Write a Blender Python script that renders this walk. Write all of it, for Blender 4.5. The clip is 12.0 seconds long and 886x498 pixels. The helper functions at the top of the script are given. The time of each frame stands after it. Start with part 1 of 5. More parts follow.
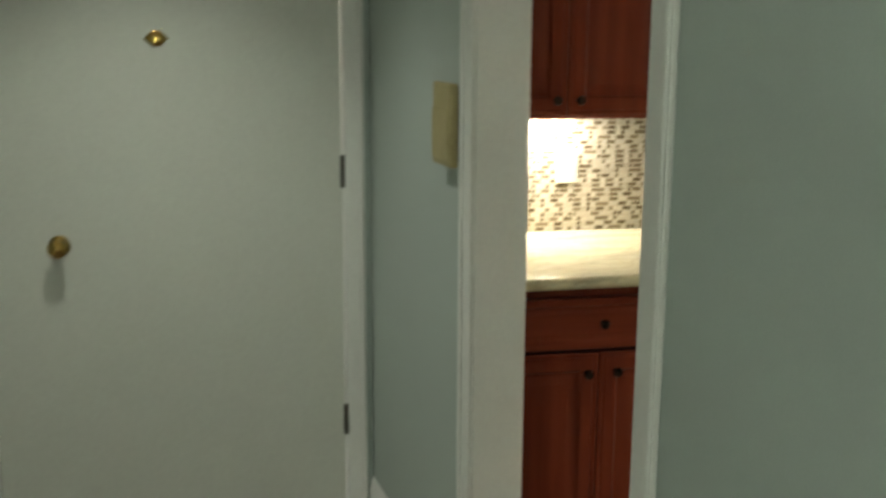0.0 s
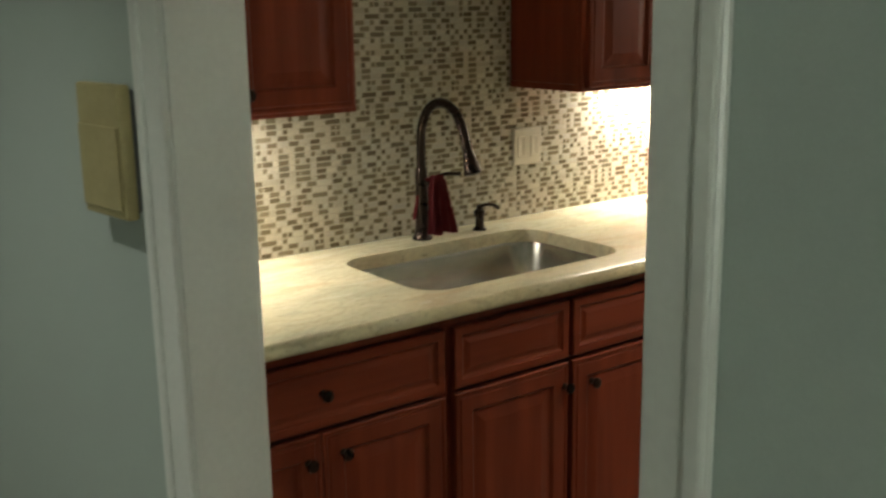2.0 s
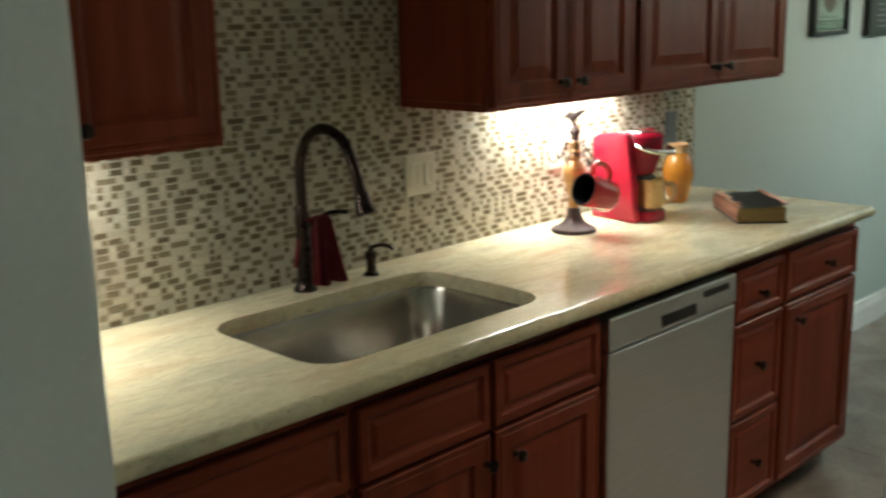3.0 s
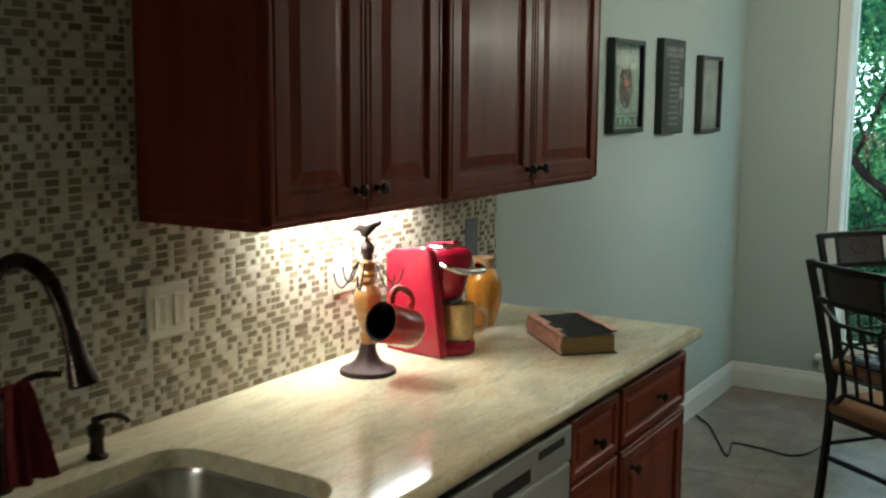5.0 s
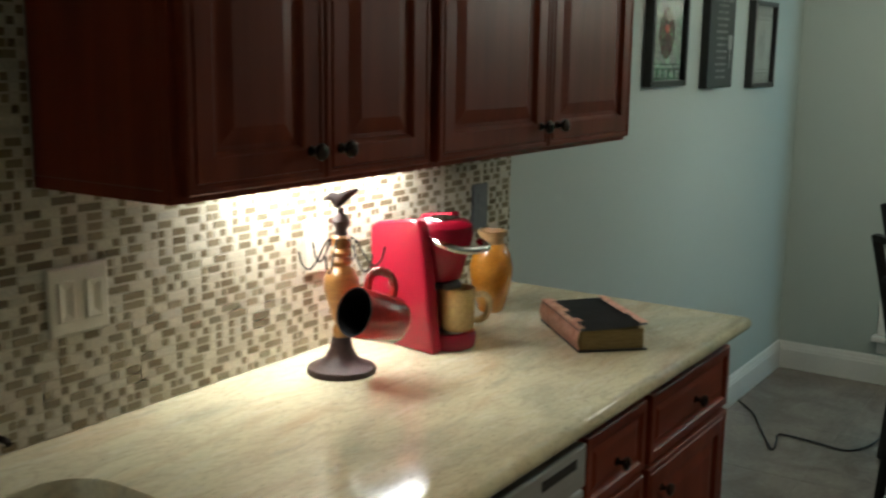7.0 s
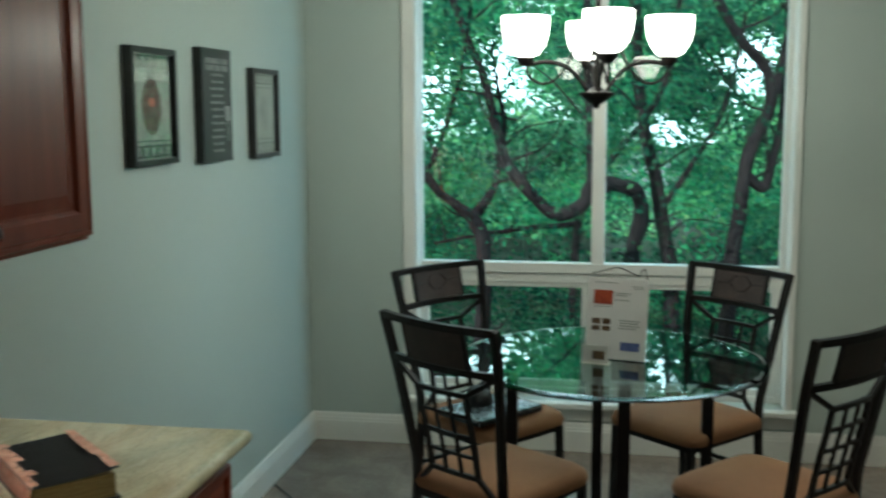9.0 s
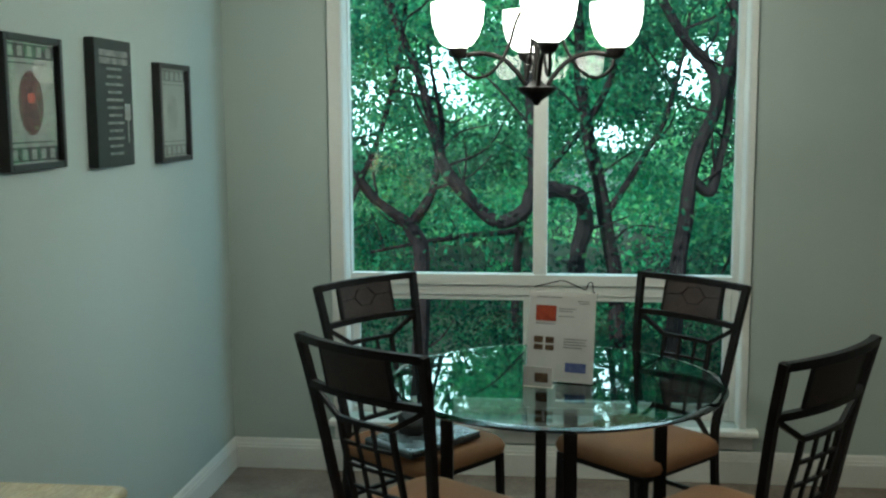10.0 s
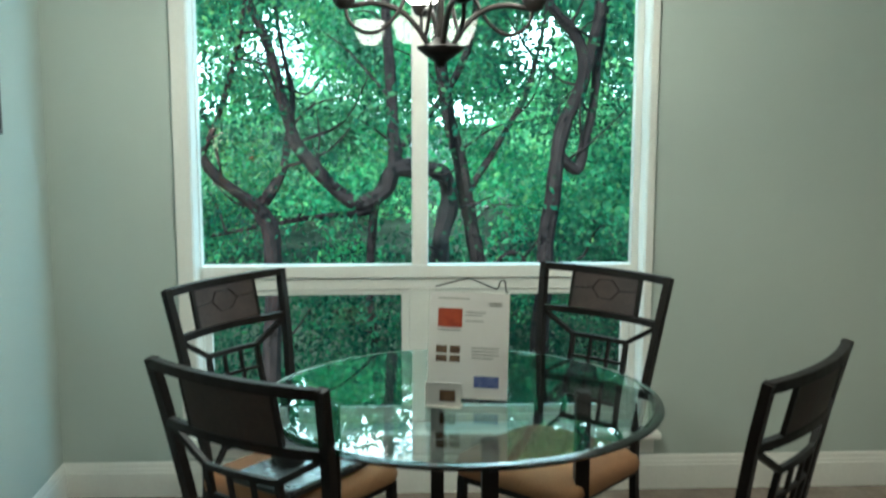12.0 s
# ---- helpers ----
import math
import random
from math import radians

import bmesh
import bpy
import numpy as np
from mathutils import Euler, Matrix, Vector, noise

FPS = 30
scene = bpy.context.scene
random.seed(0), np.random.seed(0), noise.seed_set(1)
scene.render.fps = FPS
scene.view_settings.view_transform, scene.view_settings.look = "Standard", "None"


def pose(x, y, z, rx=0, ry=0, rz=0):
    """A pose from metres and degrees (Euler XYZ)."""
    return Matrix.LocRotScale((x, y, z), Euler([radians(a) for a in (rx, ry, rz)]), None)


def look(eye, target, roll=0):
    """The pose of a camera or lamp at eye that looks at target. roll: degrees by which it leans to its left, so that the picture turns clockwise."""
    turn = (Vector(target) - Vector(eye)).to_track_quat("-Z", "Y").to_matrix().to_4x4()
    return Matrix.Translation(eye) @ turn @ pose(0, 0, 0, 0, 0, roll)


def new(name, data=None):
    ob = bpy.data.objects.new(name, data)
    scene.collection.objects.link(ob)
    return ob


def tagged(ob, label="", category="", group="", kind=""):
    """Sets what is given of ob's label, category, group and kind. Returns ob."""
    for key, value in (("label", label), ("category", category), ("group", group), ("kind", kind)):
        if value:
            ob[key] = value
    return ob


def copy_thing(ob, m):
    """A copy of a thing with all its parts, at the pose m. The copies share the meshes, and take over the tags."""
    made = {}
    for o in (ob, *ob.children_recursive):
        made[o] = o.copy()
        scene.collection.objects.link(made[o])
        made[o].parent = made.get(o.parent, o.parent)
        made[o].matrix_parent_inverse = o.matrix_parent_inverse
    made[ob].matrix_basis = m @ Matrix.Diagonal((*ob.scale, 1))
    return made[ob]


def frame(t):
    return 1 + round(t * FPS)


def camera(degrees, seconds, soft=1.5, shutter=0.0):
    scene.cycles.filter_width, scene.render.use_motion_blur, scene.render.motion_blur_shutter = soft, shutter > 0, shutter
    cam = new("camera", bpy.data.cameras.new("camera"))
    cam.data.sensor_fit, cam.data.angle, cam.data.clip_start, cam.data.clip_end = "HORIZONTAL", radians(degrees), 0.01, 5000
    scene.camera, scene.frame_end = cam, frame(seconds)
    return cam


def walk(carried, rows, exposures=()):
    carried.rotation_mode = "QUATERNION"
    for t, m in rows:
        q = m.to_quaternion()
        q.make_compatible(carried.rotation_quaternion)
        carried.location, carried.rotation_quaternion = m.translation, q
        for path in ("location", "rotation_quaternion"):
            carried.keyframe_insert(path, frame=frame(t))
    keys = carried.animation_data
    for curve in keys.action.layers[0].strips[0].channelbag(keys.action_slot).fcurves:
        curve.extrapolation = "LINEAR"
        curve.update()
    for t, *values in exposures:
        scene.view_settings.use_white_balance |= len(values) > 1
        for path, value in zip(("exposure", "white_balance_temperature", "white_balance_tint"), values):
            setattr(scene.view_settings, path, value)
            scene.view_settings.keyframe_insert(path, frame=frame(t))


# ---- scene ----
cam = camera(45.9, 12.0, 2.3, 0.5)
PATH = [
    (0, (0.264, -3.473, 1.644), (0.648, -1.555, 1.225), 0.3),
    (0.5, (0.282, -3.252, 1.629), (0.831, -1.361, 1.279), -1.1),
    (1, (0.273, -3.036, 1.642), (0.921, -1.190, 1.226), 0.3),
    (1.5, (0.206, -2.763, 1.629), (1.160, -1.050, 1.232), -1.0),
    (2, (0.233, -2.543, 1.615), (1.398, -0.983, 1.159), -0.9),
    (2.5, (0.365, -2.318, 1.608), (1.617, -0.806, 1.224), -0.8),
    (3, (0.459, -2.115, 1.619), (1.833, -0.734, 1.169), -1.2),
    (3.5, (0.521, -1.908, 1.606), (2.137, -0.79, 1.23), -2.5),
    (3.7, (0.531, -1.820, 1.610), (2.199, -0.785, 1.222), -1.0),
    (5.3, (1.062, -1.572, 1.615), (2.746, -0.530, 1.330), 0.4),
    (5.5, (1.130, -1.517, 1.612), (2.827, -0.510, 1.281), 0.1),
    (6, (1.230, -1.425, 1.596), (2.968, -0.506, 1.231), -1.1),
    (6.5, (1.301, -1.398, 1.584), (2.937, -0.304, 1.227), -1.0),
    (7, (1.395, -1.464, 1.581), (3.026, -0.370, 1.208), 0.8),
    (7.5, (1.495, -1.546, 1.584), (3.204, -0.562, 1.252), 0.4),
    (7.7, (1.549, -1.57, 1.603), (3.298, -0.643, 1.319), 0.7),
    (9.3, (1.869, -1.47, 1.647), (3.835, -1.24, 1.359), -0.2),
    (9.5, (1.951, -1.464, 1.619), (3.92, -1.263, 1.329), -0.1),
    (10, (2.143, -1.488, 1.616), (4.114, -1.266, 1.36), -0.3),
    (10.5, (2.28, -1.495, 1.603), (4.251, -1.362, 1.289), -1.0),
    (11, (2.428, -1.407, 1.595), (4.404, -1.387, 1.284), 0.2),
    (11.5, (2.555, -1.303, 1.586), (4.519, -1.377, 1.216), 0.4),
    (12, (2.714, -1.292, 1.588), (4.689, -1.388, 1.286), 0.1),
]
walk(cam, [(t, look(eye, target, roll)) for t, eye, target, roll in PATH],
     [(0.0, 1.42, 6500, 10), (1.0, 1.15, 6500, 10), (2.0, 1.10, 6450, 9), (2.5, 0.95, 6250, 9), (3.0, 0.55, 5980, 5), (3.5, 0.38, 5720, 3), (5.5, 0.10, 5880, 6), (7.0, -0.14, 5880, 6), (7.7, -0.26, 5850, 4),
      (9.3, 0.32, 5520, 1), (10.0, 0.18, 5520, 1), (10.5, 0.18, 5520, 1), (11.0, 0.48, 5520, 1), (12.0, 1.0, 5520, 1)])

# ---- light ----
world = bpy.data.worlds.new("world")
scene.world = world
world.use_nodes = True
wn = world.node_tree
sky = wn.nodes.new("ShaderNodeTexSky")
sky.sky_type, sky.sun_disc = "NISHITA", False
sky.sun_elevation, sky.sun_rotation = radians(36), radians(295)
wn.nodes["Background"].inputs[1].default_value = 0.15
wn.links.new(sky.outputs[0], wn.nodes["Background"].inputs[0])


def lamp(name, kind, m, energy, color, size=0.1, size_y=None, spread=180):
    d = bpy.data.lights.new(name, kind)
    d.energy, d.color = energy, color
    if kind == "AREA":
        d.size, d.spread = size, radians(spread)
        if size_y:
            d.shape, d.size_y = "RECTANGLE", size_y
    elif kind == "SUN":
        d.angle = radians(size)
    else:
        d.shadow_soft_size = size
        if kind == "SPOT":
            d.spot_size, d.spot_blend = radians(spread), 1.0
    ob = new(name, d)
    ob.matrix_basis = m
    return ob


WARM, HALL = (1.0, 0.80, 0.56), (0.97, 1.0, 0.87)
lamp("sun", "SUN", look((-9, 7, 15.6), (10.5, -2, 0)), 5.0, (1.0, 0.95, 0.86), 0.5)
# area lamps added outside the glass to stand in for sky light
lamp("window_daylight", "AREA", look((7.85, -1.40, 3.40), (4.7, -2.0, 0.30)), 13, (0.56, 0.92, 0.92), 1.66, 0.9)
# added off to the side to brighten the north wall's corner
lamp("window_daylight", "AREA", look((7.06, -3.30, 1.70), (6.42, 0.0, 0.95)), 34, (0.42, 0.84, 1.0), 0.36, 1.8)
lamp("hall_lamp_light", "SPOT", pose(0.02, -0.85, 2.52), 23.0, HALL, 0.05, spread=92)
# unseen fill light, added to brighten the lower entry door
lamp("hall_fill_light", "POINT", pose(-0.45, -4.46, 1.25), 14.0, HALL, 0.06)
# unseen fill spots, added for the base cabinets and the dining floor
lamp("kitchen_fill_light", "SPOT", pose(2.70, -1.80, 2.52), 48.0, WARM, 0.05, spread=100)
lamp("dining_fill_light", "SPOT", pose(5.30, -3.20, 2.52), 34.0, WARM, 0.05, spread=110)
lamp("under_cabinet_light", "AREA", pose(3.10, -0.075, 1.350), 5.4, (1.0, 0.97, 0.88), 0.56, 0.04, 152)
lamp("under_cabinet_light", "AREA", pose(1.26, -0.085, 1.350), 2.8, (1.0, 0.95, 0.84), 0.26, 0.04)


# ---- materials ----
def mat(name):
    m = bpy.data.materials.new(name)
    m.use_nodes = True
    return m, m.node_tree, m.node_tree.nodes["Principled BSDF"]


def node(tree, kind, **values):
    n = tree.nodes.new(kind)
    for k, v in values.items():
        n.inputs[k].default_value = v
    return n


def where(tree, scale=(1, 1, 1), local=False):
    """Place in metres, stretched."""
    mp = node(tree, "ShaderNodeMapping", Scale=scale)
    src = tree.nodes.new("ShaderNodeTexCoord").outputs["Object"] if local else tree.nodes.new("ShaderNodeNewGeometry").outputs["Position"]
    tree.links.new(src, mp.inputs["Vector"])
    return mp.outputs[0]


def mix(tree, fac, a, b, blend="MIX"):
    n = tree.nodes.new("ShaderNodeMix")
    n.data_type, n.blend_type = "RGBA", blend
    for sock, v in ((n.inputs[0], fac), (n.inputs[6], a), (n.inputs[7], b)):
        if isinstance(v, (tuple, float, int)):
            sock.default_value = (*v, 1) if isinstance(v, tuple) else v
        else:
            tree.links.new(v, sock)
    return n.outputs[2]


def ramp(tree, fac, stops, constant=False):
    r = tree.nodes.new("ShaderNodeValToRGB")
    e = r.color_ramp.elements
    while len(e) < len(stops):
        e.new(0.5)
    for el, (p, c) in zip(e, stops):
        el.position, el.color = p, (*c, 1) if isinstance(c, tuple) else (c, c, c, 1)
    if constant:
        r.color_ramp.interpolation = "CONSTANT"
    tree.links.new(fac, r.inputs[0])
    return r.outputs[0]


def surface(name, c1, c2, scale=3.0, rough=0.5, fine=60.0, bump=0.05, metal=0.0, coat=0.0, stretch=(1, 1, 1), wear=0.25, local=False, spec=0.5):
    """Two colours mixed at a large scale, grain and relief at a fine one."""
    m, t, p = mat(name)
    v = where(t, stretch, local)
    big = node(t, "ShaderNodeTexNoise", Scale=scale, Detail=4.0)
    small = node(t, "ShaderNodeTexNoise", Scale=fine, Detail=3.0)
    t.links.new(v, big.inputs["Vector"]), t.links.new(v, small.inputs["Vector"])
    col = mix(t, ramp(t, big.outputs[0], ((0.35, 0.0), (0.65, 1.0))), c1, c2)
    shade = ramp(t, small.outputs[0], ((0.3, 1 - wear), (0.7, 1.0)))
    t.links.new(mix(t, 1.0, col, shade, "MULTIPLY"), p.inputs["Base Color"])
    rr = node(t, "ShaderNodeMapRange", **{"To Min": max(0.02, rough * 0.8), "To Max": min(1, rough * 1.2)})
    t.links.new(big.outputs[0], rr.inputs[0]), t.links.new(rr.outputs[0], p.inputs["Roughness"])
    p.inputs["Metallic"].default_value, p.inputs["Coat Weight"].default_value = metal, coat
    p.inputs["Coat Roughness"].default_value, p.inputs["Specular IOR Level"].default_value = 0.15, spec
    if bump:
        b = node(t, "ShaderNodeBump", Strength=bump, Distance=0.002)
        t.links.new(small.outputs[0], b.inputs["Height"]), t.links.new(b.outputs[0], p.inputs["Normal"])
    return m


WALL = surface("sage_wall_paint", (0.415, 0.472, 0.438), (0.432, 0.490, 0.455), 1.2, 0.62, 260, 0.12, wear=0.04)
CEIL = surface("ceiling_paint", (0.74, 0.74, 0.71), (0.78, 0.78, 0.75), 1.5, 0.9, 180, 0.25, wear=0.05)
TRIM = surface("white_trim_paint", (0.70, 0.70, 0.66), (0.76, 0.76, 0.72), 2.0, 0.32, 90, 0.03, wear=0.05)
DOORPAINT = surface("entry_door_paint", (0.55, 0.56, 0.50), (0.59, 0.60, 0.54), 1.1, 0.45, 70, 0.06, wear=0.05)
BRASS = surface("aged_brass", (0.55, 0.36, 0.10), (0.42, 0.27, 0.08), 30, 0.22, 200, 0.02, metal=1.0)
STEELDARK = surface("hinge_steel", (0.25, 0.24, 0.21), (0.18, 0.17, 0.15), 30, 0.4, 200, 0.02, metal=1.0)
BEIGE = surface("yellowed_plastic", (0.43, 0.36, 0.17), (0.38, 0.32, 0.15), 12, 0.5, 120, 0.03, wear=0.08)
GREYPL = surface("grey_plate", (0.13, 0.14, 0.15), (0.16, 0.17, 0.18), 12, 0.5, 120, 0.02)
CREAMPL = surface("cream_plastic", (0.58, 0.53, 0.42), (0.62, 0.57, 0.45), 20, 0.35, 150, 0.01, wear=0.05)
WHITEPL = surface("white_plastic", (0.76, 0.74, 0.66), (0.80, 0.78, 0.70), 20, 0.35, 150, 0.01, wear=0.04)
BLACKPL = surface("black_plastic", (0.012, 0.012, 0.012), (0.02, 0.02, 0.02), 20, 0.35, 200, 0.02)
WOODV = surface("cherry_wood_upright", (0.215, 0.041, 0.018), (0.150, 0.027, 0.012), 2.0, 0.38, 6, 0.02, coat=0.05, stretch=(9, 9, 0.7), wear=0.09, spec=0.16)
WOODH = surface("cherry_wood_level", (0.215, 0.041, 0.018), (0.150, 0.027, 0.012), 2.0, 0.38, 6, 0.02, coat=0.05, stretch=(0.7, 9, 9), wear=0.09, spec=0.16)
GAPSHADE = surface("cabinet_gap_shade", (0.03, 0.008, 0.005), (0.02, 0.006, 0.004), 10, 0.5, 60, 0.02)
ORB = surface("oil_rubbed_bronze", (0.030, 0.021, 0.017), (0.055, 0.036, 0.026), 40, 0.28, 240, 0.03, metal=0.85)
STEEL = surface("brushed_steel", (0.80, 0.80, 0.79), (0.86, 0.86, 0.85), 3, 0.34, 14, 0.015, metal=1.0, stretch=(2, 40, 40), wear=0.06)
SINKSTEEL = surface("satin_sink_steel", (0.46, 0.43, 0.38), (0.54, 0.51, 0.46), 4, 0.25, 20, 0.03, metal=1.0, stretch=(3, 30, 3), wear=0.12)
CHROME = surface("chrome", (0.78, 0.78, 0.76), (0.84, 0.84, 0.82), 5, 0.08, 100, 0.0, metal=1.0, wear=0.03)
GROUT = surface("tile_grout", (0.60, 0.545, 0.42), (0.54, 0.49, 0.375), 8, 0.85, 300, 0.3)
FLOORGROUT = surface("floor_grout", (0.22, 0.186, 0.148), (0.18, 0.152, 0.122), 6, 0.9, 200, 0.3)
IRON = surface("dark_bronze_iron", (0.007, 0.0055, 0.005), (0.012, 0.009, 0.008), 25, 0.5, 180, 0.12, metal=0.1, spec=0.25)
SLATE = surface("slate_inlay", (0.024, 0.015, 0.013), (0.044, 0.028, 0.024), 14, 0.6, 90, 0.4)
SUEDE = surface("tan_suede", (0.235, 0.108, 0.046), (0.285, 0.138, 0.062), 5, 0.85, 220, 0.25, wear=0.18)
REDPL = surface("red_gloss_plastic", (0.29, 0.004, 0.020), (0.33, 0.005, 0.024), 6, 0.26, 120, 0.0, coat=0.12, wear=0.04, spec=0.35)
REDCER = surface("red_glazed_ceramic", (0.42, 0.020, 0.020), (0.50, 0.03, 0.03), 14, 0.12, 120, 0.02, coat=0.4)
BLACKCER = surface("black_glaze", (0.003, 0.003, 0.003), (0.005, 0.004, 0.004), 14, 0.7, 120, 0.02, spec=0.15)
MUSTARD = surface("mustard_glaze", (0.56, 0.37, 0.13), (0.64, 0.45, 0.19), 22, 0.2, 140, 0.05, coat=0.3)
AMBER = surface("amber_glaze", (0.56, 0.215, 0.014), (0.62, 0.26, 0.028), 18, 0.14, 140, 0.03, coat=0.5)
TERRA = surface("sandy_glaze", (0.50, 0.30, 0.12), (0.58, 0.37, 0.18), 20, 0.5, 160, 0.1)
TURNED = surface("honey_turned_wood", (0.50, 0.24, 0.06), (0.38, 0.16, 0.04), 12, 0.3, 40, 0.05, coat=0.3, stretch=(1, 1, 6), wear=0.25)
BROWNIRON = surface("brown_cast_iron", (0.075, 0.042, 0.034), (0.055, 0.031, 0.026), 30, 0.5, 160, 0.2, metal=0.2)
CLOTH = surface("dark_red_cloth", (0.24, 0.022, 0.026), (0.19, 0.016, 0.02), 30, 0.9, 500, 0.6, wear=0.3)
LEATHERBLACK = surface("black_book_leather", (0.018, 0.017, 0.016), (0.030, 0.028, 0.025), 20, 0.45, 160, 0.3)
MARBLED = surface("peach_marbled_paper", (0.82, 0.47, 0.32), (0.68, 0.33, 0.21), 45, 0.7, 160, 0.3, wear=0.25)
PAGES = surface("old_page_edges", (0.40, 0.29, 0.12), (0.30, 0.21, 0.08), 30, 0.85, 300, 0.6, stretch=(1, 1, 14), wear=0.4)
PAPER = surface("white_paper", (0.74, 0.72, 0.70), (0.78, 0.76, 0.74), 6, 0.6, 200, 0.02, wear=0.03)
MATCREAM = surface("cream_mount_board", (0.26, 0.28, 0.26), (0.34, 0.35, 0.32), 9, 0.7, 160, 0.05)
FRAMEBLK = surface("black_picture_frame", (0.010, 0.010, 0.010), (0.018, 0.017, 0.016), 20, 0.35, 120, 0.05)
INKGREY = surface("grey_print", (0.16, 0.17, 0.16), (0.28, 0.28, 0.26), 25, 0.7, 140, 0.05)
INKRED = surface("orange_red_print", (0.50, 0.085, 0.03), (0.36, 0.045, 0.02), 40, 0.5, 160, 0.0)
INKBROWN = surface("brown_print", (0.11, 0.06, 0.035), (0.22, 0.13, 0.07), 50, 0.5, 160, 0.0)
INKWINE = surface("dark_wine_print", (0.055, 0.016, 0.014), (0.12, 0.035, 0.028), 40, 0.6, 160, 0.0)
INKBLUE = surface("blue_print", (0.08, 0.12, 0.36), (0.16, 0.20, 0.42), 50, 0.5, 160, 0.0)
LAPTOP = surface("silver_laptop_lid", (0.20, 0.23, 0.25), (0.23, 0.26, 0.28), 8, 0.28, 200, 0.02, metal=0.6)
RUBBER = surface("black_rubber", (0.012, 0.012, 0.012), (0.018, 0.018, 0.018), 20, 0.7, 100, 0.1)
BARK = surface("dark_bark", (0.014, 0.013, 0.014), (0.034, 0.028, 0.028), 7, 0.9, 30, 0.9, stretch=(3, 3, 0.8), wear=0.5, spec=0.15)
SOIL = surface("leaf_litter_ground", (0.018, 0.045, 0.022), (0.028, 0.055, 0.028), 1.5, 0.95, 14, 0.8)


def glass(name, tint=(1, 1, 1), rough=0.0):
    m, t, p = mat(name)
    p.inputs["Base Color"].default_value = (*tint, 1)
    p.inputs["Transmission Weight"].default_value, p.inputs["Roughness"].default_value = 1.0, rough
    p.inputs["IOR"].default_value = 1.5
    return m


GLASS = glass("window_glass", (0.97, 1.0, 0.98))
TABLEGLASS = glass("green_edged_table_glass", (0.42, 0.56, 0.52))


def glow(name, color, strength, base=(0.8, 0.8, 0.75)):
    m, t, p = mat(name)
    p.inputs["Base Color"].default_value = (*base, 1)
    p.inputs["Emission Color"].default_value, p.inputs["Emission Strength"].default_value = (*color, 1), strength
    p.inputs["Roughness"].default_value = 0.3
    return m


HAZE = glow("bright_sky_haze", (0.74, 0.97, 1.0), 4.2, (0.6, 0.7, 0.7))
SHADE = glow("lit_opal_glass", (1.0, 0.90, 0.72), 7.0)
DOME = glow("lit_lamp_dome", (1.0, 0.85, 0.62), 1.5)
LED = glow("led_strip", (1.0, 0.95, 0.84), 12.0)


def granite():
    m, t, p = mat("cream_granite")
    mp = node(t, "ShaderNodeMapping", Scale=(0.75, 2.3, 1), Rotation=(0, 0, radians(22)))
    t.links.new(t.nodes.new("ShaderNodeNewGeometry").outputs["Position"], mp.inputs["Vector"])
    v = mp.outputs[0]
    a = node(t, "ShaderNodeTexNoise", Scale=3.2, Detail=8.0, Distortion=0.7)
    b = node(t, "ShaderNodeTexNoise", Scale=7.5, Detail=9.0, Distortion=0.8)
    g = node(t, "ShaderNodeTexNoise", Scale=13.0, Detail=6.0, Distortion=0.5)
    c = node(t, "ShaderNodeTexNoise", Scale=80.0, Detail=4.0)
    for n in (a, b, g, c):
        t.links.new(v, n.inputs["Vector"])
    base = ramp(t, a.outputs[0], ((0.30, (0.55, 0.52, 0.36)), (0.42, (0.68, 0.62, 0.41)), (0.52, (0.76, 0.69, 0.45)), (0.62, (0.71, 0.60, 0.38)), (0.74, (0.62, 0.46, 0.28))))
    col = mix(t, ramp(t, b.outputs[0], ((0.43, 0.0), (0.50, 0.30), (0.55, 0.0))), base, (0.46, 0.36, 0.23))
    col = mix(t, ramp(t, g.outputs[0], ((0.56, 0.0), (0.70, 0.5))), col, (0.82, 0.77, 0.58))
    col = mix(t, ramp(t, g.outputs[0], ((0.28, 0.45), (0.40, 0.0))), col, (0.48, 0.45, 0.33))
    col = mix(t, 1.0, col, ramp(t, c.outputs[0], ((0.30, 0.86), (0.58, 1.0))), "MULTIPLY")
    col = mix(t, ramp(t, c.outputs[0], ((0.27, 0.5), (0.34, 0.0))), col, (0.22, 0.17, 0.11))
    t.links.new(col, p.inputs["Base Color"])
    t.links.new(ramp(t, c.outputs[0], ((0.3, 0.07), (0.7, 0.12))), p.inputs["Roughness"])
    return m


GRANITE = granite()


def mosaic(name, island, stops, rough):
    """Chips that differ in tone from one to the next."""
    m, t, p = mat(name)
    if island:
        r = t.nodes.new("ShaderNodeNewGeometry").outputs["Random Per Island"]
    else:
        r = t.nodes.new("ShaderNodeObjectInfo").outputs["Random"]
    n = node(t, "ShaderNodeTexNoise", Scale=150.0, Detail=4.0)
    t.links.new(where(t), n.inputs["Vector"])
    col = mix(t, 1.0, ramp(t, r, stops), ramp(t, n.outputs[0], ((0.3, 0.76), (0.65, 1.0))), "MULTIPLY")
    t.links.new(col, p.inputs["Base Color"])
    p.inputs["Roughness"].default_value = rough
    return m


PALE = ((0.0, (0.46, 0.41, 0.31)), (0.35, (0.56, 0.51, 0.39)), (0.7, (0.63, 0.585, 0.46)), (1.0, (0.51, 0.475, 0.39)))
BROWN = ((0.0, (0.155, 0.120, 0.072)), (0.4, (0.215, 0.172, 0.106)), (0.75, (0.30, 0.25, 0.165)), (1.0, (0.19, 0.160, 0.104)))
CHIP = [mosaic("pale_stone_chip", False, PALE, 0.42), mosaic("brown_glass_chip", False, BROWN, 0.14)]
